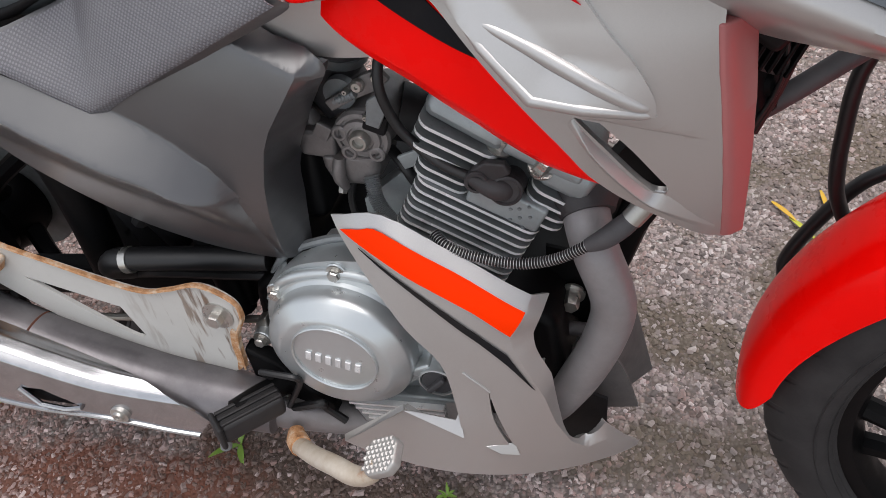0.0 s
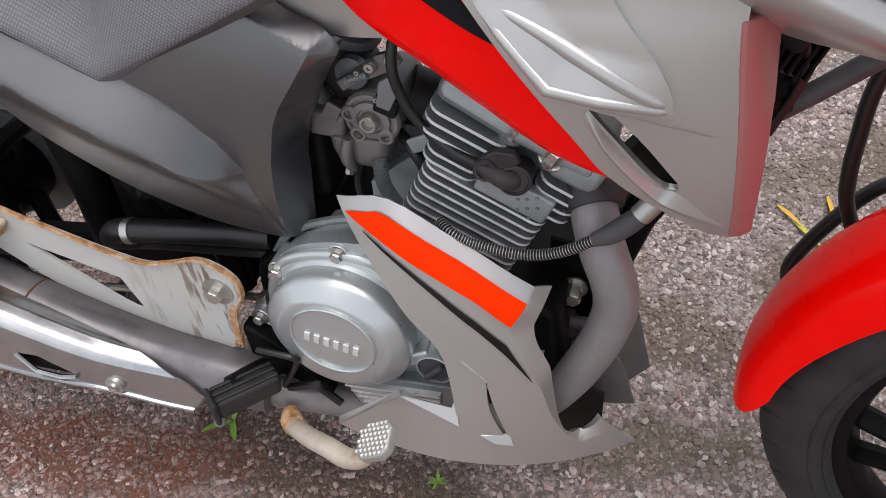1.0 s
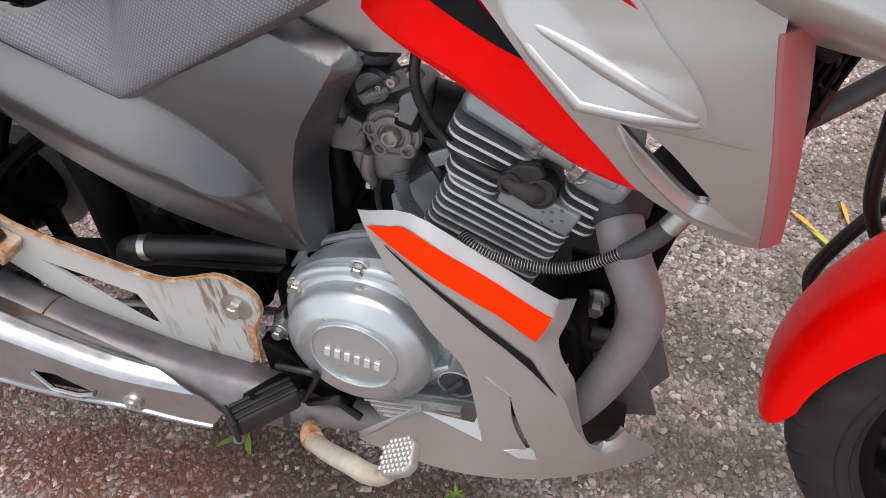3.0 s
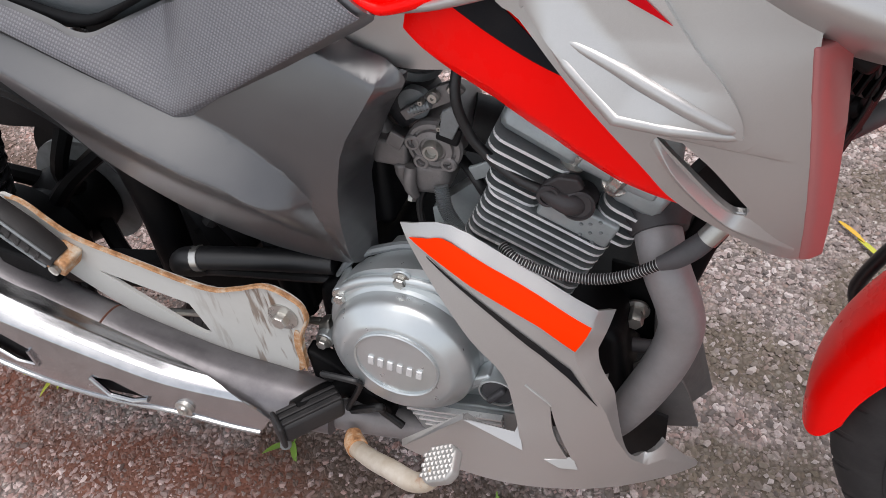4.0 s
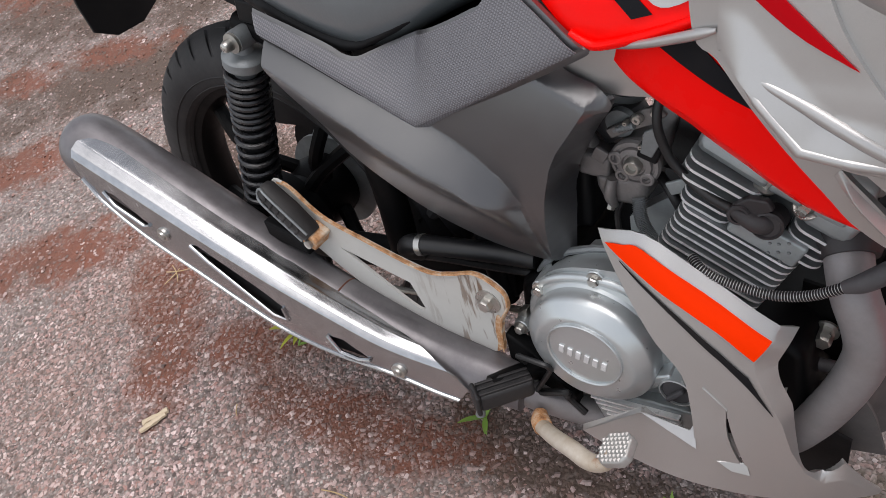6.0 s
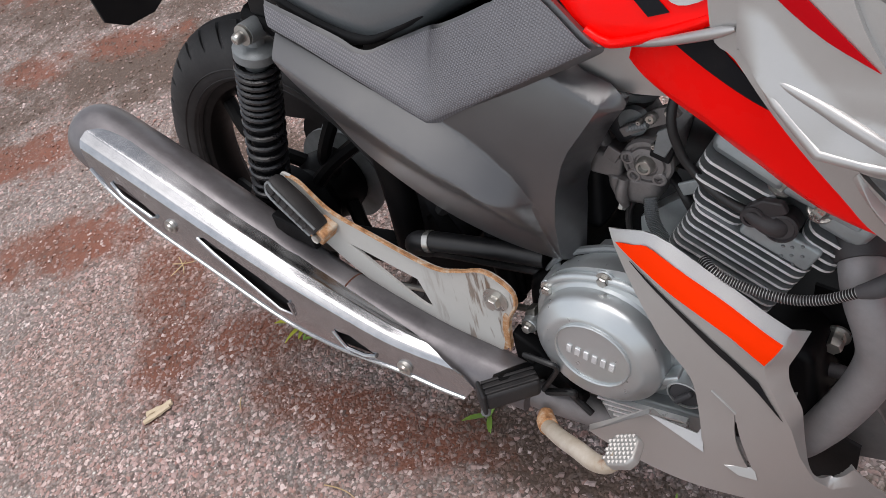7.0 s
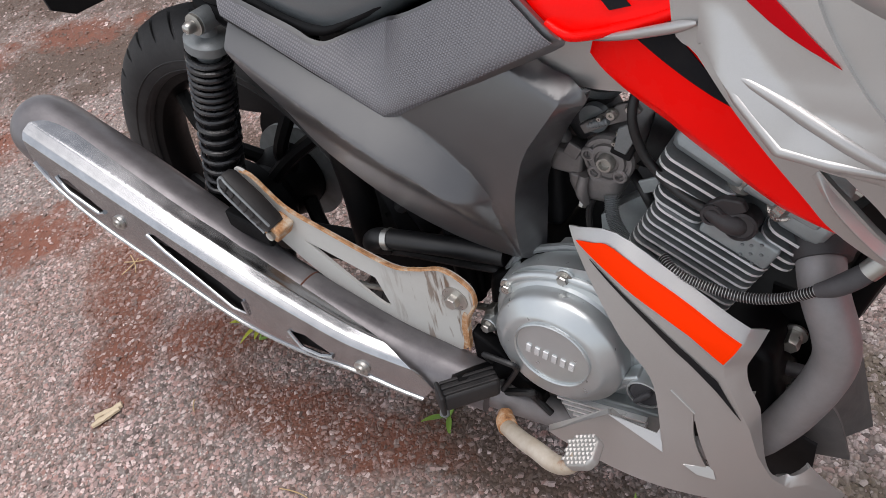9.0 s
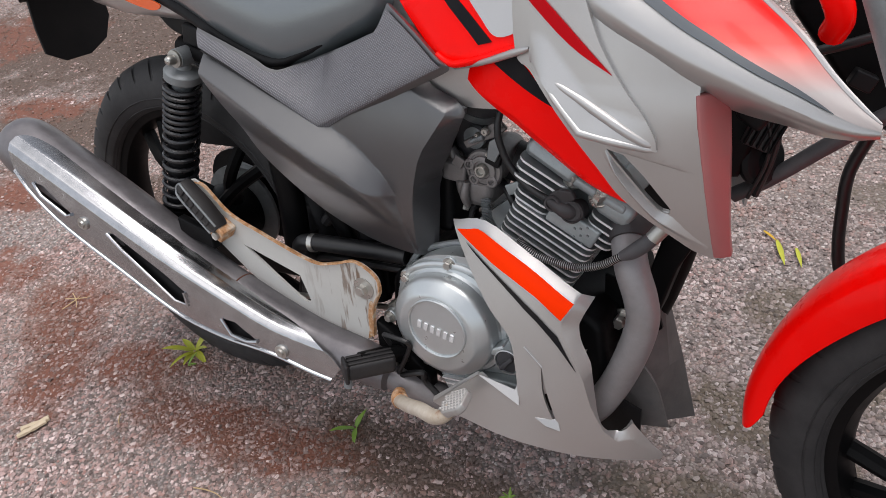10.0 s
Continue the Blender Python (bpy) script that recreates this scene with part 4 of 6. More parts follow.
# carburettor
CB = Vector((0.285, -0.02, 0.534))
carb = part("carburettor", lathe([(0.02, -0.02), (0.025, -0.005), (0.025, 0.03), (0.021, 0.045), (0.021, 0.058)], CB, RIGHT, 40), CARB_METAL, bike, "grey metal carburettor with round cap")
cap = part("diaphragm_cap", lathe([(0.0245, 0.054), (0.0250, 0.059), (0.0232, 0.062), (0.0202, 0.0625), (0.0194, 0.0605), (0.0176, 0.0605), (0.0168, 0.0635), (0.0118, 0.0645), (0.0108, 0.0625), (0.0, 0.0625)], CB, RIGHT, 56), CARB_METAL, carb, "worn round carburettor cap", smooth=35)
part("cap_nut", lathe([(0.0088, 0.06), (0.0088, 0.068), (0.007, 0.0705), (0.005, 0.0705), (0.0045, 0.066), (0.0, 0.066)], CB, RIGHT, 24), STEEL, cap)
for a in (165, 228, 310):
    c = CB + Vector((0.0185 * math.cos(radians(a)), 0, 0.0185 * math.sin(radians(a))))
    part("cap_ear", lathe([(0.0075, 0.05), (0.0075, 0.0635), (0.0062, 0.065), (0.0042, 0.065), (0.0038, 0.058), (0.0, 0.058)], c, RIGHT, 20), CARB_METAL, cap)
# black block added in place of the dark recess cut into the cap
part("cap_notch", box((0.02, 0.008, 0.018), pose(0.301, -0.0815, 0.5505, 0, 20, 0)), BLACK_PLASTIC, cap, bevel=0.002)
part("idle_lever", loft([[(x, y, z) for x, z in ((0.295, 0.553), (0.306, 0.549), (0.318, 0.572), (0.309, 0.58), (0.300, 0.575))] for y in (-0.086, -0.09)]), DARK_ALLOY, carb, bevel=0.001)
bowl = part("float_bowl", loft([[(0.268 + sx * w, -0.05 + sy * d, z) for sx, sy in ((-1, -0.8), (-0.8, -1), (0.8, -1), (1, -0.8), (1, 0.8), (0.8, 1), (-0.8, 1), (-1, 0.8))] for z, w, d in ((0.513, 0.027, 0.032), (0.5, 0.0265, 0.032), (0.488, 0.023, 0.03), (0.478, 0.015, 0.022))]), CARB_METAL, carb, bevel=0.003)
part("bowl_rib", tube([(0.262, -0.084, 0.515), (0.259, -0.086, 0.497), (0.26, -0.08, 0.48)], [0.005, 0.006, 0.004], 4, 12), CARB_METAL, bowl)
part("drain_screw", hexagon((0.256, -0.076, 0.48), (-0.1, -0.5, -0.8), 0.0045, 0.008), BOLT_MAT, bowl)
part("choke_block", box((0.034, 0.03, 0.026), pose(0.241, -0.064, 0.522, 0, 6, 0)), CARB_METAL, carb, bevel=0.004)
part("choke_plunger", tube([(0.232, -0.06, 0.535), (0.228, -0.062, 0.548)], [0.009, 0.007], 2, 14), CARB_METAL, carb)
part("link_tab", box((0.014, 0.004, 0.014), pose(0.252, -0.083, 0.54, 0, 30, 0)), CARB_METAL, carb, bevel=0.001)
part("throttle_bracket", loft([[(x, y, z) for x, z in ((0.263, 0.557), (0.285, 0.569), (0.306, 0.578), (0.318, 0.588), (0.310, 0.597), (0.296, 0.592), (0.274, 0.575), (0.258, 0.566))] for y in (-0.074, -0.08)]), CARB_METAL, carb, bevel=0.0015)
for x, z, r in ((0.292, 0.584, 0.0055), (0.281, 0.579, 0.0028), (0.309, 0.592, 0.0045), (0.300, 0.566, 0.0045), (0.294, 0.556, 0.003)):
    part("screw", lathe([(r, 0), (r, 0.004), (r * 0.7, 0.006), (r * 0.3, 0.006), (r * 0.2, 0.004)], (x, -0.081, z), RIGHT, 12), BOLT_MAT, carb, smooth=30)
part("throttle_wheel", lathe([(0.014, 0), (0.014, 0.008), (0.004, 0.009)], (0.268, -0.062, 0.568), RIGHT, 24), DARK_ALLOY, carb)
part("throttle_spring", tube([(0.262, -0.075, 0.563), (0.276, -0.08, 0.571), (0.288, -0.082, 0.576)], 0.0035, 8, 8, ridges=1, depth=0.0006), DARK_ALLOY, carb)
part("intake_boot", tube([(0.30, -0.03, 0.53), (0.335, -0.02, 0.515), (0.36, -0.01, 0.50)], 0.026, 4, 20), RUBBER, carb)
part("air_boot", tube([(0.262, -0.035, 0.54), (0.245, -0.03, 0.57), (0.265, -0.035, 0.615), (0.285, -0.03, 0.65)], [0.026, 0.028, 0.03, 0.03], 5, 20), DUSTY_BOOT, carb, "dull brown-black rubber boot")
part("boot_clamp", tube([(0.253, -0.032, 0.592), (0.257, -0.033, 0.60)], 0.0315, 1, 24), DARK_ALLOY, carb)
part("fuel_hose", tube([(0.30, -0.06, 0.51), (0.318, -0.075, 0.5), (0.325, -0.07, 0.47), (0.31, -0.065, 0.44)], 0.005, 5, 10), HOSE, carb)
part("overflow_hose", tube([(0.262, -0.06, 0.48), (0.257, -0.07, 0.46), (0.262, -0.075, 0.43), (0.27, -0.07, 0.40)], 0.0035, 5, 8), HOSE, carb)
part("carb_bracket", box((0.02, 0.004, 0.014), pose(0.325, -0.08, 0.515, 0, -25, 0)), ALLOY, bike, bevel=0.0015)
part("intake_guard", sheet([(0.27, 0.46, 1), (0.325, 0.50), (0.335, 0.47), (0.32, 0.43, 1), (0.27, 0.42, 1)], lambda x, z: -0.07), ALLOY, bike, solid=0.02, bevel=0.004)

# engine mount in front
mount = part("engine_mount", sheet([(0.43, 0.40, 1), (0.49, 0.39, 1), (0.505, 0.34, 1), (0.47, 0.30, 1), (0.43, 0.33, 1)], lambda x, z: -0.045), FRAME_BLACK, bike, solid=0.005, bevel=0.0015)
bolt(0.456, -0.05, 0.347, mount, 0.0085, 0.02)
part("frame_brace", tube([(0.4129, -0.0600, 0.3079), (0.4782, -0.0600, 0.3079)], 0.0075, 2, 12), DUSTY_BOOT, bike, "dusty grey frame brace")

# --- exhaust ---
header = part("header_pipe", tube([(0.462, -0.04, 0.495), (0.470, -0.085, 0.482), (0.481, -0.105, 0.455), (0.494, -0.109, 0.42), (0.498, -0.109, 0.388), (0.487, -0.108, 0.338), (0.462, -0.104, 0.272), (0.43, -0.10, 0.222), (0.36, -0.095, 0.18), (0.26, -0.11, 0.175), (0.17, -0.145, 0.215), (0.10, -0.159, 0.244)], 0.0192, 8, 24), HEADER_MAT, bike, "matt grey exhaust header pipe")
part("flange", loft([[(0.462 + q * 0.006, -0.045 + dy, 0.492 + dz) for dy, dz in ((-0.035, -0.02), (0.03, -0.02), (0.03, 0.025), (-0.035, 0.025))] for q in (-1, 1)]), SOOT, header, bevel=0.004)
part("heat_stained_collar", tube([(0.464, -0.055, 0.4925), (0.4685, -0.078, 0.4855), (0.473, -0.09, 0.478)], [0.031, 0.0285, 0.0225], 3, 20), SOOT, header, "sooty exhaust collar")
for y in (-0.075, -0.02):
    bolt(0.475, y, 0.498, header, 0.006, 0.012, (0.9, -0.3, -0.3))
M_AXIS = [(-0.56, -0.178, 0.5065), (-0.506, -0.177, 0.482), (-0.376, -0.175, 0.4225), (-0.272, -0.173, 0.3735), (-0.18, -0.171, 0.334), (-0.09, -0.169, 0.299), (0.001, -0.165, 0.264), (0.105, -0.160, 0.245)]


def m_axis(x):
    return Vector((x, flow(x, [(p[0], p[1]) for p in M_AXIS]), flow(x, [(p[0], p[2]) for p in M_AXIS])))


muffler = part("muffler", tube([m_axis(x) for x in (0.16, 0.105, 0.03, -0.05, -0.115, -0.16, -0.21, -0.29, -0.38, -0.47, -0.515, -0.54, -0.555, -0.562)], [0.027, 0.031, 0.033, 0.035, 0.036, 0.038, 0.0435, 0.0488, 0.051, 0.0512, 0.0508, 0.047, 0.038, 0.023], 6, 44), MUFFLER_MAT, bike, "brown-grey steel muffler", smooth=60)
SEAM_WAY = Vector((-0.182, -0.004, 0.07)).normalized()
part("weld_seam", lathe([(0.035, -0.002), (0.0366, 0.0), (0.035, 0.002)], m_axis(-0.105), SEAM_WAY, 48, close=False), DARK_RUST, muffler, "dark rusty weld seam")
part("tail_pipe", lathe([(0.016, 0.0), (0.016, 0.02), (0.013, 0.02), (0.013, 0.0)], m_axis(-0.555), Vector((-0.13, -0.002, 0.06)), 24), DARK_ALLOY, muffler)

bm = bmesh.new()
strips = []
for x in (-0.236, -0.21, -0.185, -0.16, -0.145):
    c, r = m_axis(x), flow(x, [(-0.24, 0.0465), (-0.21, 0.0455), (-0.16, 0.041), (-0.14, 0.040)])
    strips.append([bm.verts.new(c + Vector((0, -r * math.cos(radians(a)), r * math.sin(radians(a))))) for a in (50, 65, 80, 95, 110)])
for a, b in zip(strips, strips[1:]):
    for k in range(4):
        bm.faces.new((a[k], b[k], b[k + 1], a[k + 1]))
part("mounting_saddle", bm, HEADER_MAT, muffler, "welded grey mounting saddle", solid=0.003, bevel=0.001)


def shield_skin(x, w):
    """A place on the heat shield: w runs up round the muffler from its outermost line, and straight down below it."""
    c = m_axis(x)
    r = flow(x, [(-0.6, 0.056), (-0.45, 0.0565), (-0.29, 0.0555), (-0.155, 0.054), (-0.025, 0.049), (0.04, 0.042), (0.105, 0.035)])
    if w <= 0:
        return c + Vector((0, -r - 0.0015 * math.sin(min(1, -w / 0.05) * math.pi), w))
    rm = flow(x, [(-0.56, 0.05), (-0.47, 0.0512), (-0.38, 0.051), (-0.29, 0.0488), (-0.21, 0.0435), (-0.16, 0.038), (-0.115, 0.036), (-0.05, 0.035), (0.1, 0.031)])
    k = lerp(w, 0.03, 0.074, r / 0.056, (rm + 0.0025) / 0.0535)
    profile = [(0.0, -0.0565, 0.0), (0.035, -0.0525, 0.0348), (0.046, -0.0475, 0.0446), (0.048, -0.0460, 0.0460), (0.062, -0.0345, 0.0540), (0.064, -0.0325, 0.0545), (0.078, -0.0185, 0.0548), (0.09, -0.0065, 0.0550), (0.1, 0.0035, 0.0545)]
    return c + Vector((0, table(w, [(p[0], p[1]) for p in profile]) * k, table(w, [(p[0], p[2]) for p in profile]) * k))



SHIELD = [(-0.491, 0.06, 1), (-0.476, 0.079), (-0.43, 0.0875), (-0.35, 0.0885), (-0.27, 0.0885), (-0.14, 0.083), (-0.024, 0.076), (0.038, 0.06), (0.083, 0.03), (0.102, 0.004, 1), (0.085, -0.022, 1), (0.05, -0.019), (0.0, -0.013), (-0.04, -0.020), (-0.088, -0.036), (-0.155, -0.051), (-0.21, -0.054), (-0.30, -0.047), (-0.40, -0.042), (-0.462, -0.021), (-0.49, 0.004), (-0.494, 0.035)]
SLOTS = [[(-0.450, 0.007, 1), (-0.428, 0.0135, 1), (-0.374, -0.002, 1), (-0.387, -0.012, 1), (-0.438, -0.009, 1)],
         [(-0.301, 0.012, 1), (-0.288, 0.0205, 1), (-0.198, 0.0125), (-0.157, 0.003, 1), (-0.155, -0.018, 1), (-0.18, -0.025), (-0.275, 0.002, 1)],
         [(-0.092, -0.003, 1), (-0.067, 0.006, 1), (-0.031, -0.005, 1), (-0.05, -0.016, 1), (-0.077, -0.022, 1)]]
shield = part("heat_shield", sheet(SHIELD, shield_skin, SLOTS, 0.004, 4, [[(-0.5, w), (0.11, w)] for w in (0.0, 0.035, 0.046, 0.048, 0.062, 0.064, 0.078)]), CHROME, muffler, "polished chrome heat shield with slots", smooth=40, solid=0.0025, even=False)
# black sheet added inside the shield, stands in for shade seen through the slots
part("slot_shade_sheet", sheet([(-0.455, 0.035), (-0.3, 0.035), (0.03, 0.03), (0.05, -0.01), (-0.04, -0.016), (-0.09, -0.03), (-0.155, -0.042), (-0.3, -0.038), (-0.40, -0.032), (-0.455, -0.012)], lambda x, w: shield_skin(x, w) + Vector((0, 0.007, 0)), step=0.012), BLACK_PLASTIC, muffler, "black sheet added behind the shield for the shade in its slots", solid=0.002)
for pts in (SLOTS[0][2:] + SLOTS[0][:1], SLOTS[1][3:] + SLOTS[1][:1], SLOTS[2][2:] + SLOTS[2][:1]):
    part("slot_lip", tube([shield_skin(p[0], p[1]) + Vector((0, -0.001, 0)) for p in pts], 0.0028, 1, 8), CHROME, shield)
part("lower_rim", tube([shield_skin(p[0], p[1]) for p in SHIELD[10:21]], 0.003, 4, 8), CHROME, shield)
for x in (-0.35, 0.008):
    part("shield_screw", lathe([(0.0105, -0.002), (0.0105, 0.003), (0.0065, 0.0035), (0.006, 0.0065), (0.003, 0.0065), (0.0025, 0.004), (0.0, 0.004)], shield_skin(x, -0.002), RIGHT, 24), BOLT_MAT, muffler, "screw with washer", smooth=30)

# --- passenger footrest bracket ---
brk = panel("footrest_bracket", [(-0.182, 0.468), (-0.158, 0.468), (-0.113, 0.428), (-0.055, 0.407), (0.034, 0.380), (0.076, 0.386), (0.113, 0.397), (0.142, 0.383), (0.148, 0.362), (0.134, 0.33), (0.128, 0.281, 1), (0.104, 0.266), (0.05, 0.263), (0.010, 0.256), (-0.017, 0.273), (-0.116, 0.347), (-0.162, 0.394)],
            lambda x, z: -0.142 - 0.006 * (0.02 - x if x < 0.02 else 0) * 3, WHITE_PAINT, bike, "white painted steel passenger footrest bracket with rust streaks", solid=0.004, bevel=0.0012,
            holes=[[(-0.099, 0.381, 1), (0.004, 0.350, 1), (0.017, 0.308, 1), (-0.004, 0.311)]])
edge = [(-0.172, 0.472), (-0.152, 0.466), (-0.113, 0.430), (-0.055, 0.409), (0.034, 0.382), (0.076, 0.388), (0.113, 0.399), (0.144, 0.384), (0.150, 0.361), (0.136, 0.33), (0.130, 0.281)]
bm = bmesh.new()
run = curve_points([(x, 0, z) for x, z in edge], 6)
rows_e = [[bm.verts.new((p.x, y, p.z + dz)) for y, dz in ((-0.1465, -0.0015), (-0.1455, 0.0008), (-0.1415, 0.0008), (-0.14, -0.002))] for p in run]
for a, b in zip(rows_e, rows_e[1:]):
    for k in range(3):
        bm.faces.new((a[k], b[k], b[k + 1], a[k + 1]))
part("rusty_flange", bm, RUST, brk, "orange rusted folded edge", solid=0.002)
part("rust_patch", sheet([(0.117, 0.273), (0.1275, 0.2815, 1), (0.1345, 0.33), (0.129, 0.338), (0.1225, 0.315), (0.121, 0.29)], lambda x, z: -0.1433, step=0.01), RUST, brk, "rust eating through the paint", solid=0.0008)
bolt(0.121, -0.142, 0.357, brk, 0.0085, 0.012)
part("washer", lathe([(0.0165, 0.0), (0.0165, 0.0025), (0.008, 0.003)], (0.121, -0.1415, 0.357), RIGHT, 28), BOLT_MAT, brk)
part("hinge_block", box((0.024, 0.028, 0.022), pose(-0.1195, -0.158, 0.4075, 0, 32, 0)), RUST, brk, "rusty hinge block", bevel=0.003)
part("hinge_pin", lathe([(0.006, 0), (0.006, 0.004), (0.003, 0.005)], (-0.1185, -0.173, 0.4055), RIGHT, 16), STEEL, brk)
PEG = Matrix.Translation((-0.1505, -0.163, 0.4475)) @ Matrix.Rotation(radians(47), 4, "Y") @ Matrix.Translation((0.006, 0, 0)) @ Matrix.Scale(0.86, 4)
pb = bmesh.new()
sec = []
for x, w, h in ((-0.054, 0.008, 0.010), (-0.047, 0.0125, 0.015), (0.0, 0.0145, 0.017), (0.040, 0.013, 0.016), (0.048, 0.010, 0.014)):
    sec.append([PEG @ Vector((x, h * math.copysign(abs(math.sin(a)) ** 0.6, math.sin(a)), w * math.copysign(abs(math.cos(a)) ** 0.6, math.cos(a)))) for a in (2 * math.pi * k / 16 for k in range(16))])
loft(sec, pb)
peg2 = part("folded_peg", pb, RUBBER, brk, "folded black rubber passenger footrest", smooth=50)
for k in range(6):
    part("peg_rib", box((0.004, 0.003, 0.015), PEG @ pose(-0.036 + k * 0.0132, -0.0165, 0.001)), RUBBER, peg2, bevel=0.0008)
part("peg_rim", tube([PEG @ Vector(q) for q in ((0.044, -0.014, 0.0118), (-0.034, -0.0155, 0.0128), (-0.049, -0.012, 0.0095), (-0.053, -0.011, 0.0), (-0.049, -0.012, -0.0095), (-0.034, -0.0155, -0.0128), (0.044, -0.014, -0.0118))], 0.0018, 6, 8), DARK_ALLOY, peg2)
part("peg_arm", loft([[(x, y, z) for y, z in ((-0.165, z0), (-0.150, z0), (-0.150, z0 + h), (-0.165, z0 + h))] for x, z0, h in ((-0.21, 0.385, 0.03), (-0.17, 0.378, 0.028), (-0.14, 0.372, 0.03))]), FRAME_BLACK, brk, bevel=0.003)

# --- rider footrest and brake pedal ---
part("footrest_bar", tube([(0.20, -0.09, 0.235), (0.178, -0.13, 0.256), (0.158, -0.16, 0.268), (0.14, -0.195, 0.276)], 0.012, 4, 12), FRAME_BLACK, bike, "black steel footrest bar")
FP = Matrix.Translation((0.151, -0.195, 0.271)) @ Matrix.Rotation(radians(-40), 4, "Z") @ Matrix.Rotation(radians(-4), 4, "X")
peg = part("footrest_rubber", box((0.026, 0.068, 0.026), FP @ pose(0, 0.005, 0)), RUBBER, bike, "black rubber rider footrest", bevel=0.006)
for k in range(3):
    part("tread_rib", box((0.004, 0.064, 0.003), FP @ pose(-0.0085 + k * 0.0085, 0.005, 0.0138)), RUBBER, peg, bevel=0.001)
part("peg_end", box((0.029, 0.006, 0.031), FP @ pose(0, -0.030, -0.001)), RUBBER, peg, bevel=0.004)
part("feeler_bolt", tube([FP @ Vector((0.0, -0.026, -0.01)), FP @ Vector((0.0, -0.028, -0.028))], [0.005, 0.006], 2, 10), DARK_ALLOY, peg, "dark steel stud")
part("footrest_stay", loft([[(x, y, z) for y, z in ((-0.14, z0), (-0.12, z0), (-0.12, z0 + h), (-0.14, z0 + h))] for x, z0, h in ((0.215, 0.2, 0.03), (0.165, 0.235, 0.05), (0.13, 0.245, 0.06))]), FRAME_BLACK, bike, bevel=0.004)
pedal = part("brake_pedal", tube([(0.192, -0.187, 0.219), (0.222, -0.205, 0.235), (0.252, -0.22, 0.251), (0.278, -0.231, 0.259), (0.296, -0.233, 0.269), (0.306, -0.228, 0.282)], [0.0095, 0.0098, 0.01, 0.0098, 0.009, 0.008], 6, 16), LEVER_MAT, bike, "cream painted brake pedal lever with rust")
part("pedal_root", tube([(0.18, -0.168, 0.217), (0.186, -0.179, 0.2165), (0.196, -0.189, 0.221)], [0.008, 0.0115, 0.0115], 3, 14), RUST, pedal, "rusted pedal root")
PN = Vector((-0.53, -0.2, 0.82)).normalized()
P1 = (LEFT - PN * PN.dot(LEFT)).normalized()
PAD = Matrix.Translation((0.309, -0.223, 0.286)) @ Matrix((P1, PN.cross(P1), PN)).transposed().to_4x4()
pad = part("pedal_pad", loft([[PAD @ Vector((x, y, z)) for x, y in ((-0.018, -0.012), (-0.011, -0.02), (0.011, -0.02), (0.018, -0.012), (0.018, 0.012), (0.011, 0.02), (-0.011, 0.02), (-0.018, 0.012))] for z in (-0.006, 0.006)]), PEDAL_STEEL, pedal, "ribbed bare metal pedal pad", bevel=0.003)

# --- engine cowl ---
def cowl_top(x):
    return flow(x, [(0.25, 0.479), (0.27, 0.4835), (0.29, 0.4855), (0.312, 0.4835), (0.335, 0.4735), (0.36, 0.460), (0.42, 0.429), (0.447, 0.414), (0.46, 0.405)])


COWL_FRONT = [(0.4455, 0.4145), (0.4372, 0.395), (0.4352, 0.385), (0.439, 0.365), (0.4495, 0.3375), (0.4526, 0.3145), (0.4582, 0.277), (0.4688, 0.2435), (0.480, 0.2335), (0.490, 0.2365), (0.4975, 0.2468), (0.515, 0.2125), (0.531, 0.186)]
COWL_CREASE = [(0.4345, 0.4265), (0.4181, 0.3925), (0.4205, 0.381), (0.430, 0.358), (0.4455, 0.317), (0.4545, 0.279), (0.4685, 0.241), (0.483, 0.2215), (0.4975, 0.2235), (0.531, 0.1835)]


def off_line(x, z, line):
    """Distance from a run of straight pieces."""
    best = 1.0
    for (xa, za), (xb, zb) in zip(line, line[1:]):
        t = min(max(((x - xa) * (xb - xa) + (z - za) * (zb - za)) / ((xb - xa) ** 2 + (zb - za) ** 2), 0), 1)
        best = min(best, math.hypot(x - xa - t * (xb - xa), z - za - t * (zb - za)))
    return best


def beyond(x, z, line):
    """Whether a place lies to the front of a run of straight pieces."""
    best, side_of = 1.0, 0.0
    for (xa, za), (xb, zb) in zip(line, line[1:]):
        t = min(max(((x - xa) * (xb - xa) + (z - za) * (zb - za)) / ((xb - xa) ** 2 + (zb - za) ** 2), 0), 1)
        d = math.hypot(x - xa - t * (xb - xa), z - za - t * (zb - za))
        if d < best - 1e-7:
            best, side_of = d, (xb - xa) * (z - za) - (zb - za) * (x - xa)
    return side_of > 0


def cowl_skin(x, z):
    y = -0.0842 - 0.9703 * x + 0.2867 * z + 1.9122 * x * x - 1.0151 * x * z + 0.3369 * z * z
    y += ease(0.012 - (cowl_top(x) - z)) * lerp(x, 0.27, 0.43, 0.3, 1.3)
    if beyond(x, z, COWL_CREASE):
        d, e = off_line(x, z, COWL_CREASE), off_line(x, z, COWL_FRONT)
        y += 0.0105 * min(1.0, d / max(d + e, 0.004)) * lerp(x, 0.476, 0.492, 1.0, 0.5) * lerp(x, 0.508, 0.528, 1.0, 0.3)
    return y


def over(skin, d):
    return lambda x, z: skin(x, z) - d


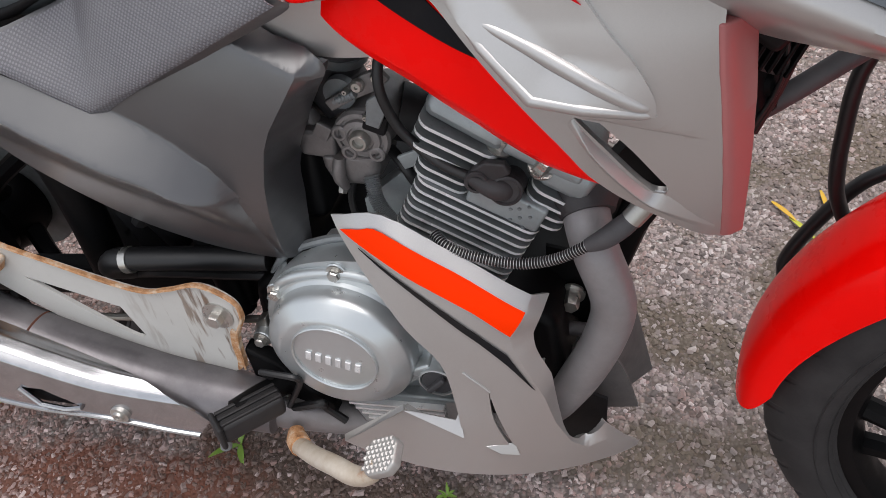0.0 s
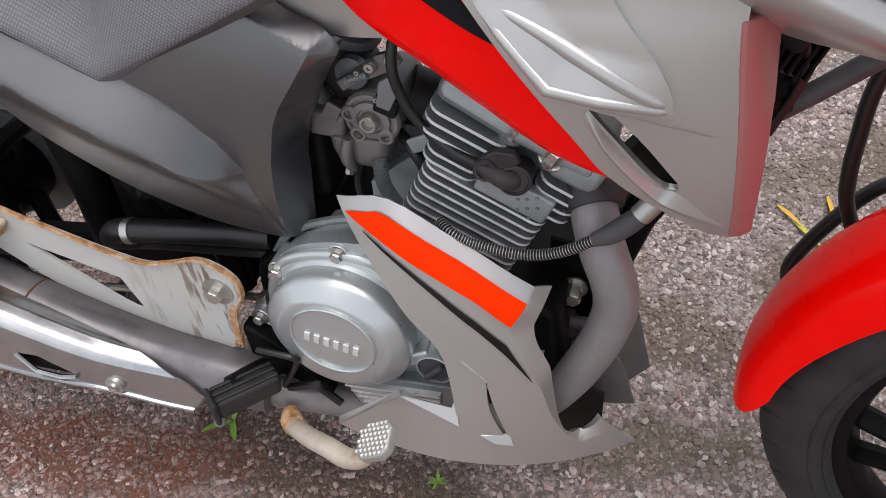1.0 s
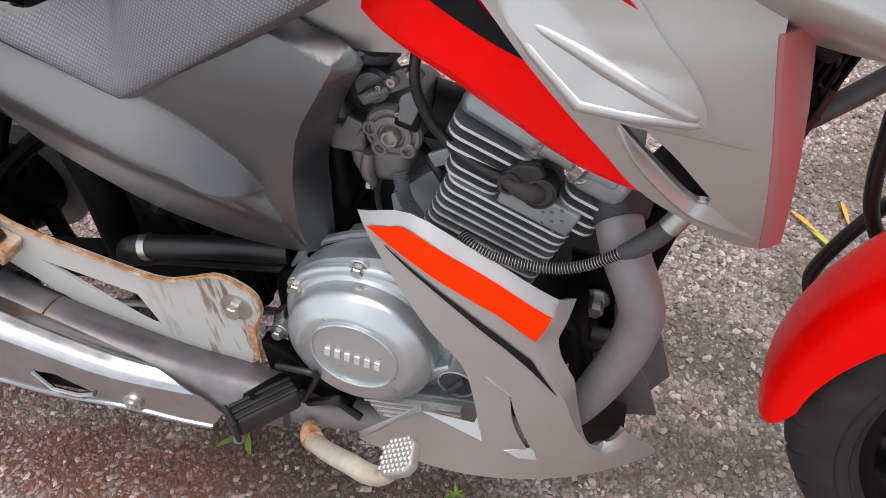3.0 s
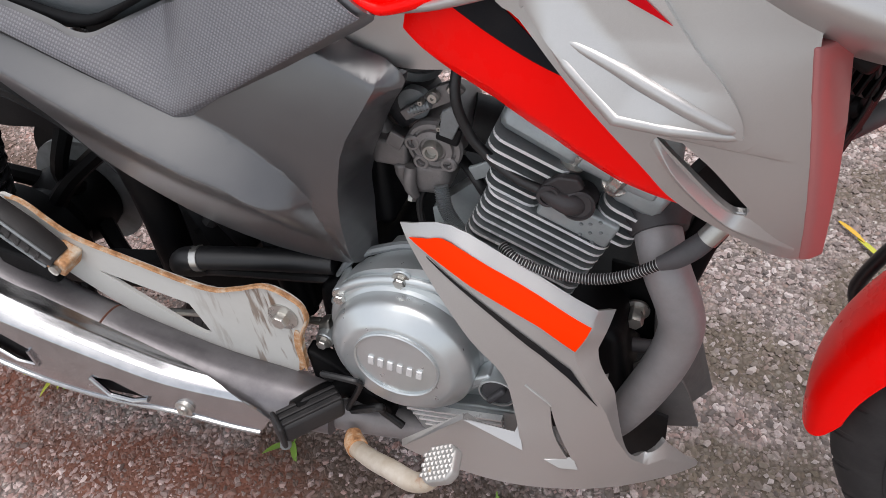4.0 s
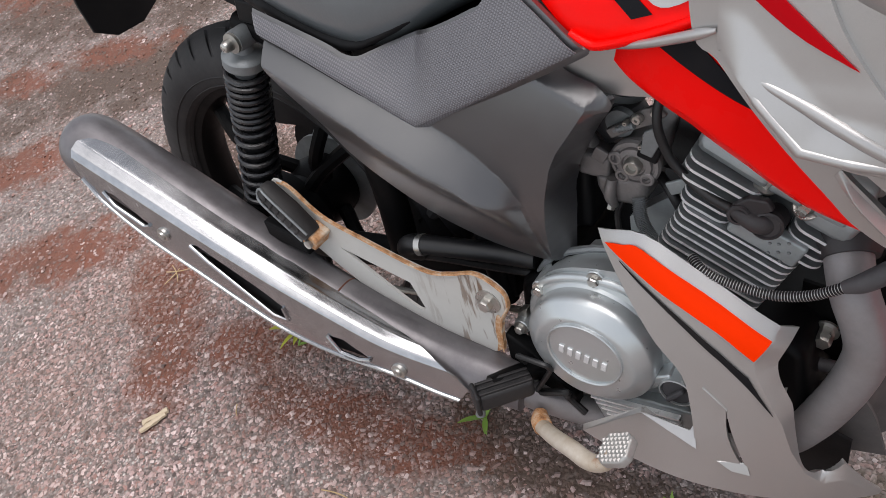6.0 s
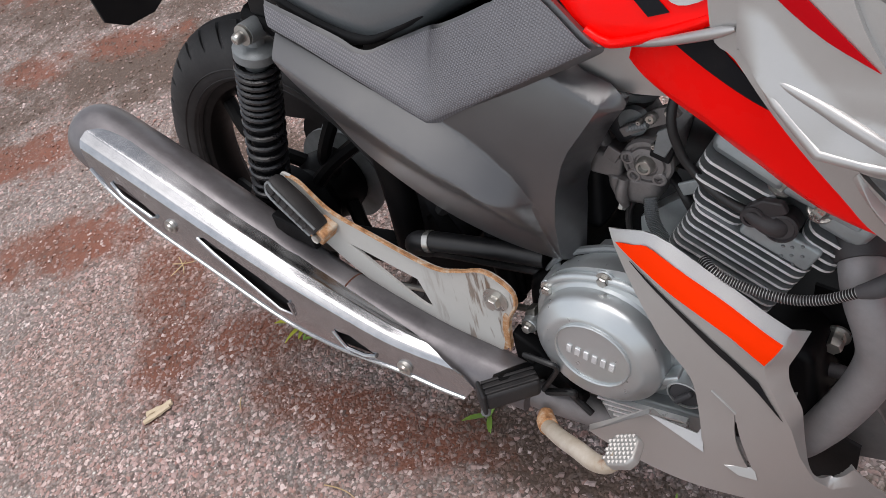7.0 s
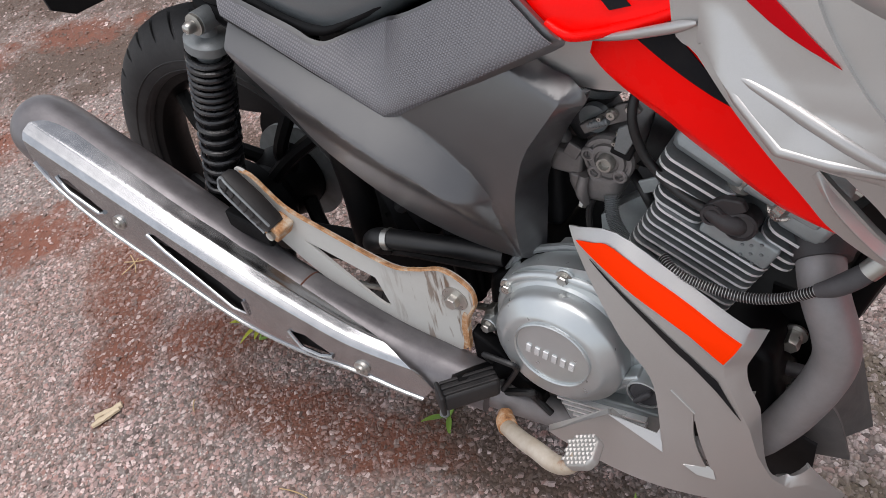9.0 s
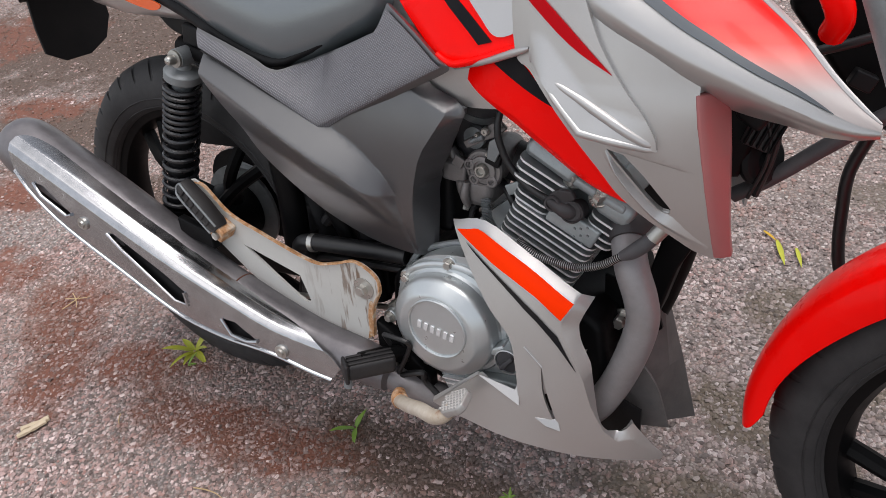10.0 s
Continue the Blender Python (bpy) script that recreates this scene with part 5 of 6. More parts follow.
COWL = [(0.258, 0.478, 1), (0.310, 0.490), (0.369, 0.462), (0.415, 0.434), (0.4455, 0.4155, 1), (0.4372, 0.395), (0.4352, 0.385), (0.439, 0.365), (0.4495, 0.3375), (0.4526, 0.3145), (0.4582, 0.277), (0.4688, 0.2435), (0.480, 0.2335), (0.490, 0.2365), (0.4975, 0.2468, 1), (0.515, 0.2125), (0.531, 0.186, 1), (0.524, 0.179), (0.473, 0.192),
        (0.401, 0.211), (0.348, 0.222), (0.300, 0.230), (0.244, 0.231, 1), (0.319, 0.304, 1), (0.372, 0.275, 1), (0.367, 0.323), (0.357, 0.364), (0.329, 0.393), (0.310, 0.416), (0.285, 0.446)]
cowl = panel("engine_cowl", COWL, cowl_skin, SILVER, bike, "silver plastic engine side cowl", solid=0.006, bevel=0.0024, step=0.004, smooth=35, folds=[COWL_CREASE], holes=[[(0.398, 0.334, 1), (0.405, 0.299), (0.420, 0.246, 1), (0.413, 0.258), (0.401, 0.296)]])
part("orange_decal", sheet([(0.270, 0.4725, 1), (0.288, 0.4775), (0.312, 0.480), (0.371, 0.453), (0.430, 0.4165, 1), (0.4187, 0.3983, 1), (0.3947, 0.4183), (0.3807, 0.4273), (0.3569, 0.4393), (0.3322, 0.4494), (0.3060, 0.4603)], over(cowl_skin, 0.0032), step=0.004), ORANGE, cowl, "bright orange decal", solid=0.001)
part("black_decal", sheet([(0.2877, 0.4616, 1), (0.3055, 0.4531), (0.3318, 0.4398), (0.3566, 0.4251), (0.3805, 0.4078), (0.3946, 0.3963), (0.4156, 0.3763, 1), (0.4379, 0.3309, 1), (0.4161, 0.3642), (0.3948, 0.3882), (0.3806, 0.4004), (0.3566, 0.4199), (0.3317, 0.4368), (0.3055, 0.4516)], over(cowl_skin, 0.0018), step=0.006), BLACK_DECAL, cowl, "black decal stripe", solid=0.001)
part("moulded_edge", tube([(x, cowl_skin(x, z) - 0.0004, z) for x, z in ((0.377, 0.356), (0.388, 0.345), (0.399, 0.333))], 0.0012, 4, 6), SILVER, cowl)
part("slot_lip", loft([[(0.3905, cowl_skin(0.3905, 0.26) - 0.001, 0.2598), (0.4185, cowl_skin(0.4185, 0.2585) + 0.001, 0.2588), (0.4238, cowl_skin(0.4238, 0.2395) - 0.003, 0.2412), (0.407, cowl_skin(0.407, 0.2495) - 0.006, 0.2515)],
                       [(0.394, cowl_skin(0.391, 0.26) + 0.004, 0.256), (0.414, cowl_skin(0.4165, 0.253) + 0.005, 0.247), (0.418, cowl_skin(0.421, 0.241) + 0.003, 0.239), (0.405, cowl_skin(0.405, 0.249) + 0.002, 0.243)]]), SILVER, cowl, bevel=0.001)
def ledge(name, pts):
    """A folded rim turned inwards from the cowl's edge."""
    bm = bmesh.new()
    bm.faces.new([bm.verts.new(p) for p in pts])
    part(name, bm, SILVER, cowl, solid=0.002)


ledge("notch_rim", [(0.3185, -0.1822, 0.3042), (0.3248, -0.1790, 0.3015), (0.3650, -0.1740, 0.2904), (0.3688, -0.1720, 0.3009), (0.3735, -0.1815, 0.2742)])
ledge("foot_rim", [(0.244, -0.1802, 0.2312), (0.2426, -0.1755, 0.2361), (0.3163, -0.1770, 0.3053), (0.3185, -0.1822, 0.3042)])
panel("left_cowl", [(min(p[0], 0.462), *p[1:]) for p in COWL if p[0] < 0.475], cowl_skin, SILVER, bike, "", solid=0.006, bevel=0.0, step=0.02, n=2, mirror=True)
part("skid_plate", loft([[(x, y, z) for y in (-w, w)] + [(x, y, z - 0.004) for y in (w, -w)] for x, z, w in ((0.30, 0.19, 0.09), (0.42, 0.185, 0.07), (0.49, 0.187, 0.05))]), BLACK_PLASTIC, bike)
bm = bmesh.new()
SHIELD_ROWS = [[(0.475, -0.05, 0.36), (0.497, -0.01, 0.35), (0.494, 0.03, 0.331)], [(0.478, -0.058, 0.29), (0.512, -0.022, 0.27), (0.517, 0.03, 0.25)], [(0.474, -0.07, 0.209), (0.5125, -0.022, 0.176), (0.541, 0.03, 0.153)]]
grid_s = [[bm.verts.new(p) for p in row] for row in SHIELD_ROWS]
for a, b in zip(grid_s, grid_s[1:]):
    for k in range(2):
        bm.faces.new((a[k], b[k], b[k + 1], a[k + 1]))
part("front_mud_shield", bm, MUD_GREY, bike, "dusty grey plastic mud shield ahead of the engine", smooth=20, solid=0.004, bevel=0.001)
part("shield_wing", sheet([(0.474, 0.30), (0.507, 0.268), (0.527, 0.205, 1), (0.47, 0.19, 1), (0.44, 0.205), (0.445, 0.26)], lambda x, z: -0.066), MUD_GREY, bike, "dusty grey plastic shield wing", solid=0.004)
# black sheet added behind the cowl notch to keep its mouth dark
part("notch_dark_sheet", sheet([(0.40, 0.16, 1), (0.40, 0.262, 1), (0.462, 0.25), (0.497, 0.238, 1), (0.497, 0.16, 1)], lambda x, z: -0.088), BLACK_PLASTIC, bike, solid=0.004)
part("shield_top", loft([[(x0, -0.05, z), (x1, -0.05, z), (x1, 0.0, z), (x0, 0.0, z)] for x0, x1, z in ((0.468, 0.5, 0.362), (0.488, 0.518, 0.43), (0.5, 0.54, 0.475))]), FRAME_BLACK, bike, bevel=0.004)

# --- side cover ---
CREASE = [(-0.12, 0.655), (-0.0845, 0.6424), (-0.0423, 0.6243), (0.0105, 0.600), (0.0539, 0.579), (0.0967, 0.559), (0.135, 0.5405), (0.165, 0.519), (0.191, 0.5072), (0.207, 0.500)]
CREST = [(-0.12, 0.685), (-0.06, 0.661), (0.02, 0.627), (0.07, 0.6065), (0.11, 0.5895), (0.142, 0.570), (0.165, 0.5495), (0.18, 0.531), (0.191, 0.508), (0.207, 0.5005)]
CORNER = [(0.404, 0.190), (0.42, 0.196), (0.478, 0.208), (0.52, 0.2185), (0.558, 0.2305), (0.575, 0.239), (0.597, 0.2545), (0.6165, 0.268), (0.63, 0.2715)]
CORNER_END = [(0.402, 0.212), (0.42, 0.214), (0.475, 0.221), (0.52, 0.229), (0.554, 0.245), (0.588, 0.266), (0.612, 0.286), (0.63, 0.2885)]
CORNER_Y = [(0.402, -0.085), (0.52, -0.085), (0.554, -0.088), (0.588, -0.1), (0.612, -0.119), (0.63, -0.122)]


def crease(x):
    """The height of the sharp line along the flank, and below that of the line where the flank starts to flare out."""
    return flow(x, CREASE)


def crest(x):
    return flow(x, CREST)


def side_skin(x, z):
    y = 0.4008 - 0.2592 * x - 1.8412 * z + 0.2867 * x * x + 0.3425 * x * z + 1.56 * z * z
    if x < 0.2065:
        c, u = crease(x), crest(x)
        out = 0.040 * min(1.0, (u - c) / 0.042)
        k = out / max(u - c, 0.004)
        y -= ease(u - z, 0.001) * k - ease(c - z, 0.002) * (k + out / 0.06) + ease(c - 0.06 - z, 0.01) * (out / 0.06)
    if x > 0.19:
        y += ease(z - 0.6445 + (x - 0.222) * 0.545, 0.0015) * 1.2 * min(1.0, (x - 0.19) / 0.03)
    past = x - table(z, CORNER)
    if past > 0:
        y += (table(z, CORNER_Y) - y) * min(1.0, past / max(0.004, table(z, CORNER_END) - table(z, CORNER)))
    return y


SIDE = [(-0.099, 0.690, 1), (-0.096, 0.661), (-0.086, 0.63), (-0.068, 0.595), (-0.050, 0.565), (-0.028, 0.531), (0.015, 0.488), (0.060, 0.448), (0.114, 0.417), (0.162, 0.406), (0.190, 0.404, 1), (0.212, 0.402, 1), (0.214, 0.42), (0.221, 0.475), (0.229, 0.52), (0.245, 0.554), (0.266, 0.588), (0.284, 0.611), (0.2875, 0.621), (0.279, 0.628), (0.25, 0.642), (0.218, 0.655), (0.16, 0.627), (0.1, 0.600), (0.03, 0.628), (-0.05, 0.664), (-0.09, 0.68)]
side = panel("side_cover", SIDE, side_skin, GREY_PANEL, bike, "dark grey moulded plastic side cover", solid=0.005, bevel=0.0016, step=0.0045, folds=[CREASE, CREST, [(x, z) for z, x in CORNER], [(0.19, 0.6619), (0.29, 0.6074)]], smooth=24)
panel("left_side_cover", SIDE, side_skin, GREY_PANEL, bike, "", solid=0.005, bevel=0.0, step=0.02, n=2, mirror=True)


GRIP_FOOT = [(-0.12, 0.6835), (-0.04, 0.654), (0.03, 0.622), (0.094, 0.591), (0.155, 0.619), (0.205, 0.643), (0.29, 0.682)]


def grip_skin(x, z):
    below = table(x, GRIP_FOOT) - z
    return 0.85 * ease(below, 0.002) - 0.150 + lerp(x, 0.02, 0.13, 0.95, 0.35) * ease(-below - 0.006, 0.006) + 0.10 * ease(x - 0.16, 0.05) + 0.05 * ease(-x, 0.05)


GRIP_OUT = [(-0.1053, 0.6976, 1), (-0.0447, 0.6765), (-0.0106, 0.6630), (0.0080, 0.6540), (0.0230, 0.6504), (0.0369, 0.6533), (0.0511, 0.6576), (0.0663, 0.6623), (0.0869, 0.6695), (0.1194, 0.6809), (0.1454, 0.6907), (0.1668, 0.6995), (0.1790, 0.7060), (0.1926, 0.7337, 1), (0.2334, 0.7069), (0.2800, 0.6730, 1), (0.2700, 0.6640), (0.2090, 0.6360), (0.1550, 0.6090), (0.1200, 0.5890), (0.1060, 0.5800), (0.0949, 0.5839), (0.0261, 0.6177), (-0.0427, 0.6517), (-0.0962, 0.6732, 1)]
knee = panel("knee_panel", GRIP_OUT, grip_skin, GREY_PANEL, bike, "dark grey plastic panel below the seat", solid=0.007, bevel=0.003, step=0.006, folds=[GRIP_FOOT])
part("studded_grip", sheet([(-0.1016, 0.6953, 1), (-0.0437, 0.6744), (-0.0098, 0.6609), (0.0085, 0.6520), (0.0232, 0.6484), (0.0375, 0.6513), (0.0517, 0.6556), (0.0669, 0.6603), (0.0875, 0.6675), (0.1200, 0.6789), (0.1460, 0.6887), (0.1674, 0.6975), (0.1790, 0.7035), (0.1947, 0.7277, 1), (0.2335, 0.7024), (0.2720, 0.6740, 1), (0.2070, 0.6420), (0.1520, 0.6150), (0.1170, 0.5960), (0.1040, 0.5880), (0.0949, 0.5884), (0.0287, 0.6222), (-0.0414, 0.6554), (-0.0927, 0.6759, 1)], over(grip_skin, 0.0042), step=0.006, folds=[GRIP_FOOT]), GRIP, knee, "studded anti-slip grip surface", solid=0.0015)
# dark strip drawn along the panel's lower edge for its shadow gap
part("panel_gap", tube([(x, grip_skin(x, z) - 0.0002, z - 0.002) for x, z in ((-0.094, 0.673), (-0.04, 0.6525), (0.030, 0.6195), (0.07, 0.599), (0.098, 0.582))], [0.0014, 0.0022, 0.0024, 0.0022, 0.0012], 5, 10), RUBBER, knee, "dark strip for the shadow gap below the panel")
panel("left_knee_panel", GRIP_OUT, grip_skin, GREY_PANEL, bike, "", solid=0.006, bevel=0.0, step=0.03, n=2, mirror=True)


# --- seat ---
def seat_section(x, w, lo, hi):
    pts = []
    for k in range(28):
        a = 2 * math.pi * k / 28
        cy, cz = math.cos(a), math.sin(a)
        pts.append((x, mid(x) + (w + mid(x)) * math.copysign(abs(cy) ** 0.55, cy), (lo + hi) / 2 + (hi - lo) / 2 * math.copysign(abs(cz) ** 0.75, cz)))
    return pts


SEAT = [(-0.34, 0.05, 0.775, 0.82), (-0.32, 0.09, 0.76, 0.84), (-0.25, 0.115, 0.735, 0.85), (-0.15, 0.126, 0.70, 0.84), (-0.06, 0.136, 0.662, 0.80), (0.02, 0.137, 0.640, 0.775), (0.06, 0.130, 0.650, 0.772), (0.11, 0.121, 0.672, 0.775), (0.155, 0.115, 0.692, 0.785), (0.178, 0.105, 0.712, 0.79), (0.188, 0.08, 0.73, 0.79)]
SEAT_X = [-0.34 + 0.528 * k / 48 for k in range(49)]


def along_seat(x):
    return [flow(x, [(q[0], q[i]) for q in SEAT]) for i in (1, 2, 3)]


part("seat", loft([seat_section(x, *along_seat(x)) for x in SEAT_X]), SEAT_MAT, bike, "glossy black vinyl seat", smooth=70)
part("seat_base", loft([seat_section(x, along_seat(x)[0] - 0.010, along_seat(x)[1] - 0.006 * lerp(x, -0.03, 0.05, 1.0, -2.0), along_seat(x)[1] + 0.03) for x in SEAT_X[4:-9]]), BLACK_PLASTIC, bike, "black plastic seat base", smooth=60)


# --- tank and its covers ---
def tank_section(x, w, lo, hi):
    pts = []
    for k in range(32):
        a = 2 * math.pi * k / 32
        cy, cz = math.cos(a), math.sin(a)
        z = (lo + hi) / 2 + (hi - lo) / 2 * math.copysign(abs(cz) ** 0.6, cz)
        pts.append((x, mid(x) + (w + mid(x)) * math.copysign(abs(cy) ** 0.5, cy) * (1 - 0.35 * max(0, (z - lo) / (hi - lo) - 0.5)), z))
    return pts


tank = part("fuel_tank", loft([tank_section(*q) for q in ((0.165, 0.05, 0.70, 0.78), (0.18, 0.085, 0.675, 0.82), (0.22, 0.1, 0.625, 0.86), (0.28, 0.108, 0.612, 0.89), (0.36, 0.112, 0.62, 0.90), (0.46, 0.11, 0.66, 0.89), (0.53, 0.09, 0.70, 0.86), (0.555, 0.05, 0.74, 0.82))]), SILVER, bike, "silver fuel tank", smooth=60)


part("tank_flank", sheet([(0.20, 0.655), (0.235, 0.668), (0.28, 0.672), (0.32, 0.65), (0.33, 0.625), (0.318, 0.622), (0.278, 0.622), (0.24, 0.636)], lambda x, z: -0.108 - 0.1 * (z - 0.622), step=0.01), SILVER, tank, solid=0.01, bevel=0.003, even=False)


def tank_skin(x, z):
    return -0.128 + 0.30 * max(0, z - 0.69) + 0.25 * max(0, 0.27 - x) - 0.05 * max(0, x - 0.3)


tank_cover = panel("tank_cover", [(0.165, 0.83), (0.162, 0.775), (0.200, 0.732), (0.238, 0.700), (0.270, 0.678), (0.292, 0.676), (0.335, 0.689), (0.374, 0.704), (0.384, 0.722), (0.385, 0.77), (0.36, 0.83)], tank_skin, RED, bike, "glossy red tank side cover", solid=0.006, bevel=0.003)
part("silver_field", sheet([(0.287, 0.762), (0.316, 0.722), (0.336, 0.7065), (0.362, 0.715), (0.3695, 0.7275), (0.372, 0.77), (0.33, 0.79)], over(tank_skin, 0.0018)), SILVER, tank_cover, solid=0.001)
part("black_stripe", sheet([(0.238, 0.766, 1), (0.253, 0.768, 1), (0.330, 0.7015, 1), (0.314, 0.6975, 1)], over(tank_skin, 0.0018)), BLACK_DECAL, tank_cover, "black decal stripe", solid=0.001)
part("lower_rim", tube([(x, tank_skin(x, z) - 0.002, z) for x, z in ((0.262, 0.684), (0.276, 0.6775), (0.292, 0.677), (0.335, 0.69), (0.373, 0.7045), (0.382, 0.718), (0.384, 0.75))], 0.0042, 5, 10), RED, tank_cover)


# --- shroud ---
def shroud_skin(x, z):
    over_top = 0.085 * max(0.0, z - 0.68)
    z = min(z, 0.68)
    return 0.8078 - 1.4385 * x - 2.0126 * z + 1.539 * x * x - 0.0167 * x * z + 1.5928 * z * z + over_top


WING_FOLD = [(0.2753, 0.6494), (0.3097, 0.6432), (0.3595, 0.6303), (0.4022, 0.6087), (0.419, 0.5966), (0.4468, 0.5775), (0.503, 0.5505)]


def wing_skin(x, z):
    return shroud_skin(x, z) + 0.006 + 0.7 * ease(table(x, WING_FOLD) - z, 0.0025)


red_wing = panel("red_side_wing", [(0.279, 0.664, 1), (0.335, 0.681), (0.365, 0.693, 1), (0.410, 0.652), (0.458, 0.597), (0.503, 0.550, 1), (0.46, 0.563), (0.425, 0.580), (0.357, 0.619), (0.324, 0.634), (0.294, 0.651)], wing_skin, RED, bike, "glossy red wing panel beside the tank", solid=0.012, bevel=0.002, step=0.008, folds=[WING_FOLD], smooth=24)
part("black_stripe", sheet([(0.332, 0.682, 1), (0.364, 0.694, 1), (0.394, 0.669), (0.413, 0.649, 1), (0.393, 0.656), (0.364, 0.668)], over(shroud_skin, -0.0042)), BLACK_DECAL, red_wing, "black decal stripe", solid=0.001)
part("silver_edge", tube([(x, shroud_skin(x, z) - 0.004, z + 0.002) for x, z in ((0.274, 0.664), (0.32, 0.679), (0.36, 0.694), (0.376, 0.700), (0.386, 0.7035))], [0.0018, 0.0032, 0.004, 0.0036, 0.0015], 5, 10), SILVER, red_wing, "silver moulded edge")
STEP_LINE = [(0.471, 0.6196), (0.5037, 0.6119), (0.5466, 0.6011)]


def plate_skin(x, z):
    """The shroud with its forward lower plate set back a little under a moulded line."""
    below = ease(table(x, STEP_LINE) - z, 0.0008)
    return shroud_skin(x, z) + min(below * 1.6, 0.0024) * lerp(x, 0.525, 0.553, 1.0, 0.0) * lerp(x, 0.472, 0.49, 0.0, 1.0)


FRONT_EDGE = [(0.497, 0.5735), (0.53, 0.570), (0.565, 0.5662), (0.612, 0.5595), (0.65, 0.5532), (0.672, 0.5503), (0.688, 0.5495)]
shroud = panel("tank_shroud", [(0.360, 0.78, 1), (0.366, 0.70), (0.385, 0.683), (0.412, 0.652), (0.460, 0.597), (0.4848, 0.563), (0.512, 0.5375), (0.536, 0.5178), (0.557, 0.5015), (0.5705, 0.4955, 1)] + [(x, z) for z, x in FRONT_EDGE] + [(0.546, 0.70), (0.515, 0.718), (0.44, 0.765), (0.41, 0.78, 1)],
               plate_skin, SILVER, bike, "silver plastic tank shroud", solid=0.006, bevel=0.0025, step=0.008, folds=[STEP_LINE, [(x, z - 0.0015) for x, z in STEP_LINE]],
               holes=[[(0.4705, 0.618, 1), (0.4858, 0.613, 1), (0.5061, 0.5914), (0.5307, 0.5568, 1), (0.5295, 0.551, 1), (0.5187, 0.556), (0.4968, 0.5835)]])
bm = bmesh.new()
turned = []
for z in (0.674, 0.664, 0.645, 0.612, 0.58, 0.55, 0.52, 0.503, 0.497):
    x = table(z, FRONT_EDGE)
    y = plate_skin(x, z) - 0.0022
    dx, dy = lerp(z, 0.50, 0.66, 0.0125, 0.0185), lerp(z, 0.50, 0.66, 0.009, 0.031)
    turned.append([(x - 0.004, y + 0.0012, z), (x - 0.001, y, z), (x + dx * 0.35, y + dy * 0.2, z), (x + dx, y + dy, z), (x + dx - 0.001, y + dy + 0.012, z), (x + dx - 0.005, y + dy + 0.010, z), (x - 0.004, y + 0.007, z)])
part("front_return", loft(turned, bm), PINK, shroud, "faded red front edge", smooth=55, bevel=0.002)
# raised arrow with its upturned lip
RIDGE = [(0.4017, 0.6856), (0.4256, 0.6746), (0.4490, 0.6622), (0.4753, 0.6479), (0.4917, 0.6385), (0.5083, 0.6291), (0.5166, 0.6263)]
FOOT = [(0.390, 0.695), (0.418, 0.6655), (0.4467, 0.6352), (0.4769, 0.6305), (0.5105, 0.6235), (0.519, 0.6215)]


def arrow_skin(x, z):
    """The raised face: it stands proudest at its foot and slopes in towards the ridge above."""
    d = off_line(x, z, FOOT)
    fade = min(1.0, max(0.0, (0.522 - x) / 0.05)) * min(1.0, max(0.0, (x - 0.386) / 0.02))
    return shroud_skin(x, z) - 0.0055 - 0.0085 * fade * max(0.0, 1 - d / 0.026)


arrow = panel("raised_arrow", [(0.388, 0.755, 1), (0.387, 0.698), (0.390, 0.6945, 1), (0.418, 0.665, 1), (0.4467, 0.6347, 1), (0.482, 0.6285, 1), (0.519, 0.6212, 1), (0.5166, 0.6349), (0.5047, 0.6554), (0.487, 0.677), (0.462, 0.715), (0.445, 0.755, 1)], arrow_skin, SILVER, shroud, "", solid=0.006, bevel=0.002, step=0.004, smooth=30)
part("ridge_line", tube([(x, min(arrow_skin(x, z), shroud_skin(x, z) - 0.0062) + 0.0028, z) for x, z in RIDGE], [0.001, 0.0036, 0.005, 0.0054, 0.0052, 0.0044, 0.0015], 4, 14), SILVER, arrow, smooth=60)
part("foot_line", tube([(x, arrow_skin(x, z) + 0.0022, z) for x, z in FOOT], [0.0006, 0.0032, 0.0042, 0.004, 0.0034, 0.001], 1, 14), SILVER, arrow, smooth=60)
# upturned lip below the slot
bm = bmesh.new()
pa = [(0.4707, 0.6172), (0.4895, 0.5905), (0.5169, 0.5568), (0.5335, 0.5492), (0.5649, 0.5125)]
pb2 = [(0.4690, 0.6162), (0.4858, 0.5875), (0.5130, 0.5533), (0.5290, 0.5382), (0.5652, 0.5112)]
rows_l = []
for i in range(17):
    a, b = ((flow(i / 4, [(k, p[0]) for k, p in enumerate(q)]), flow(i / 4, [(k, p[1]) for k, p in enumerate(q)])) for q in (pa, pb2))
    k = min(1.0, i / 3, (16 - i) / 5)
    rows_l.append([bm.verts.new((a[0], shroud_skin(*a) + 0.004 * k, a[1])), bm.verts.new((b[0], shroud_skin(*b) - 0.0005 - 0.0055 * k, b[1])), bm.verts.new((b[0] - 0.002, shroud_skin(*b) - 0.0003, b[1] - 0.004))])
for a, b in zip(rows_l, rows_l[1:]):
    for k in range(2):
        bm.faces.new((a[k], b[k], b[k + 1], a[k + 1]))
part("slot_lip", bm, SILVER, shroud, smooth=30, bevel=0.001)
part("red_flash", sheet([(0.374, 0.760, 1), (0.394, 0.760, 1), (0.428, 0.732), (0.4745, 0.690, 1), (0.432, 0.714)], over(arrow_skin, 0.0016)), DARK_RED, arrow, "dark red decal flash", solid=0.001)
# added black block, darkens the lower part of the shroud slot
part("slot_dark_block", box((0.04, 0.02, 0.06), pose(0.522, -0.11, 0.562, 0, 35, 0)), BLACK_PLASTIC, bike)
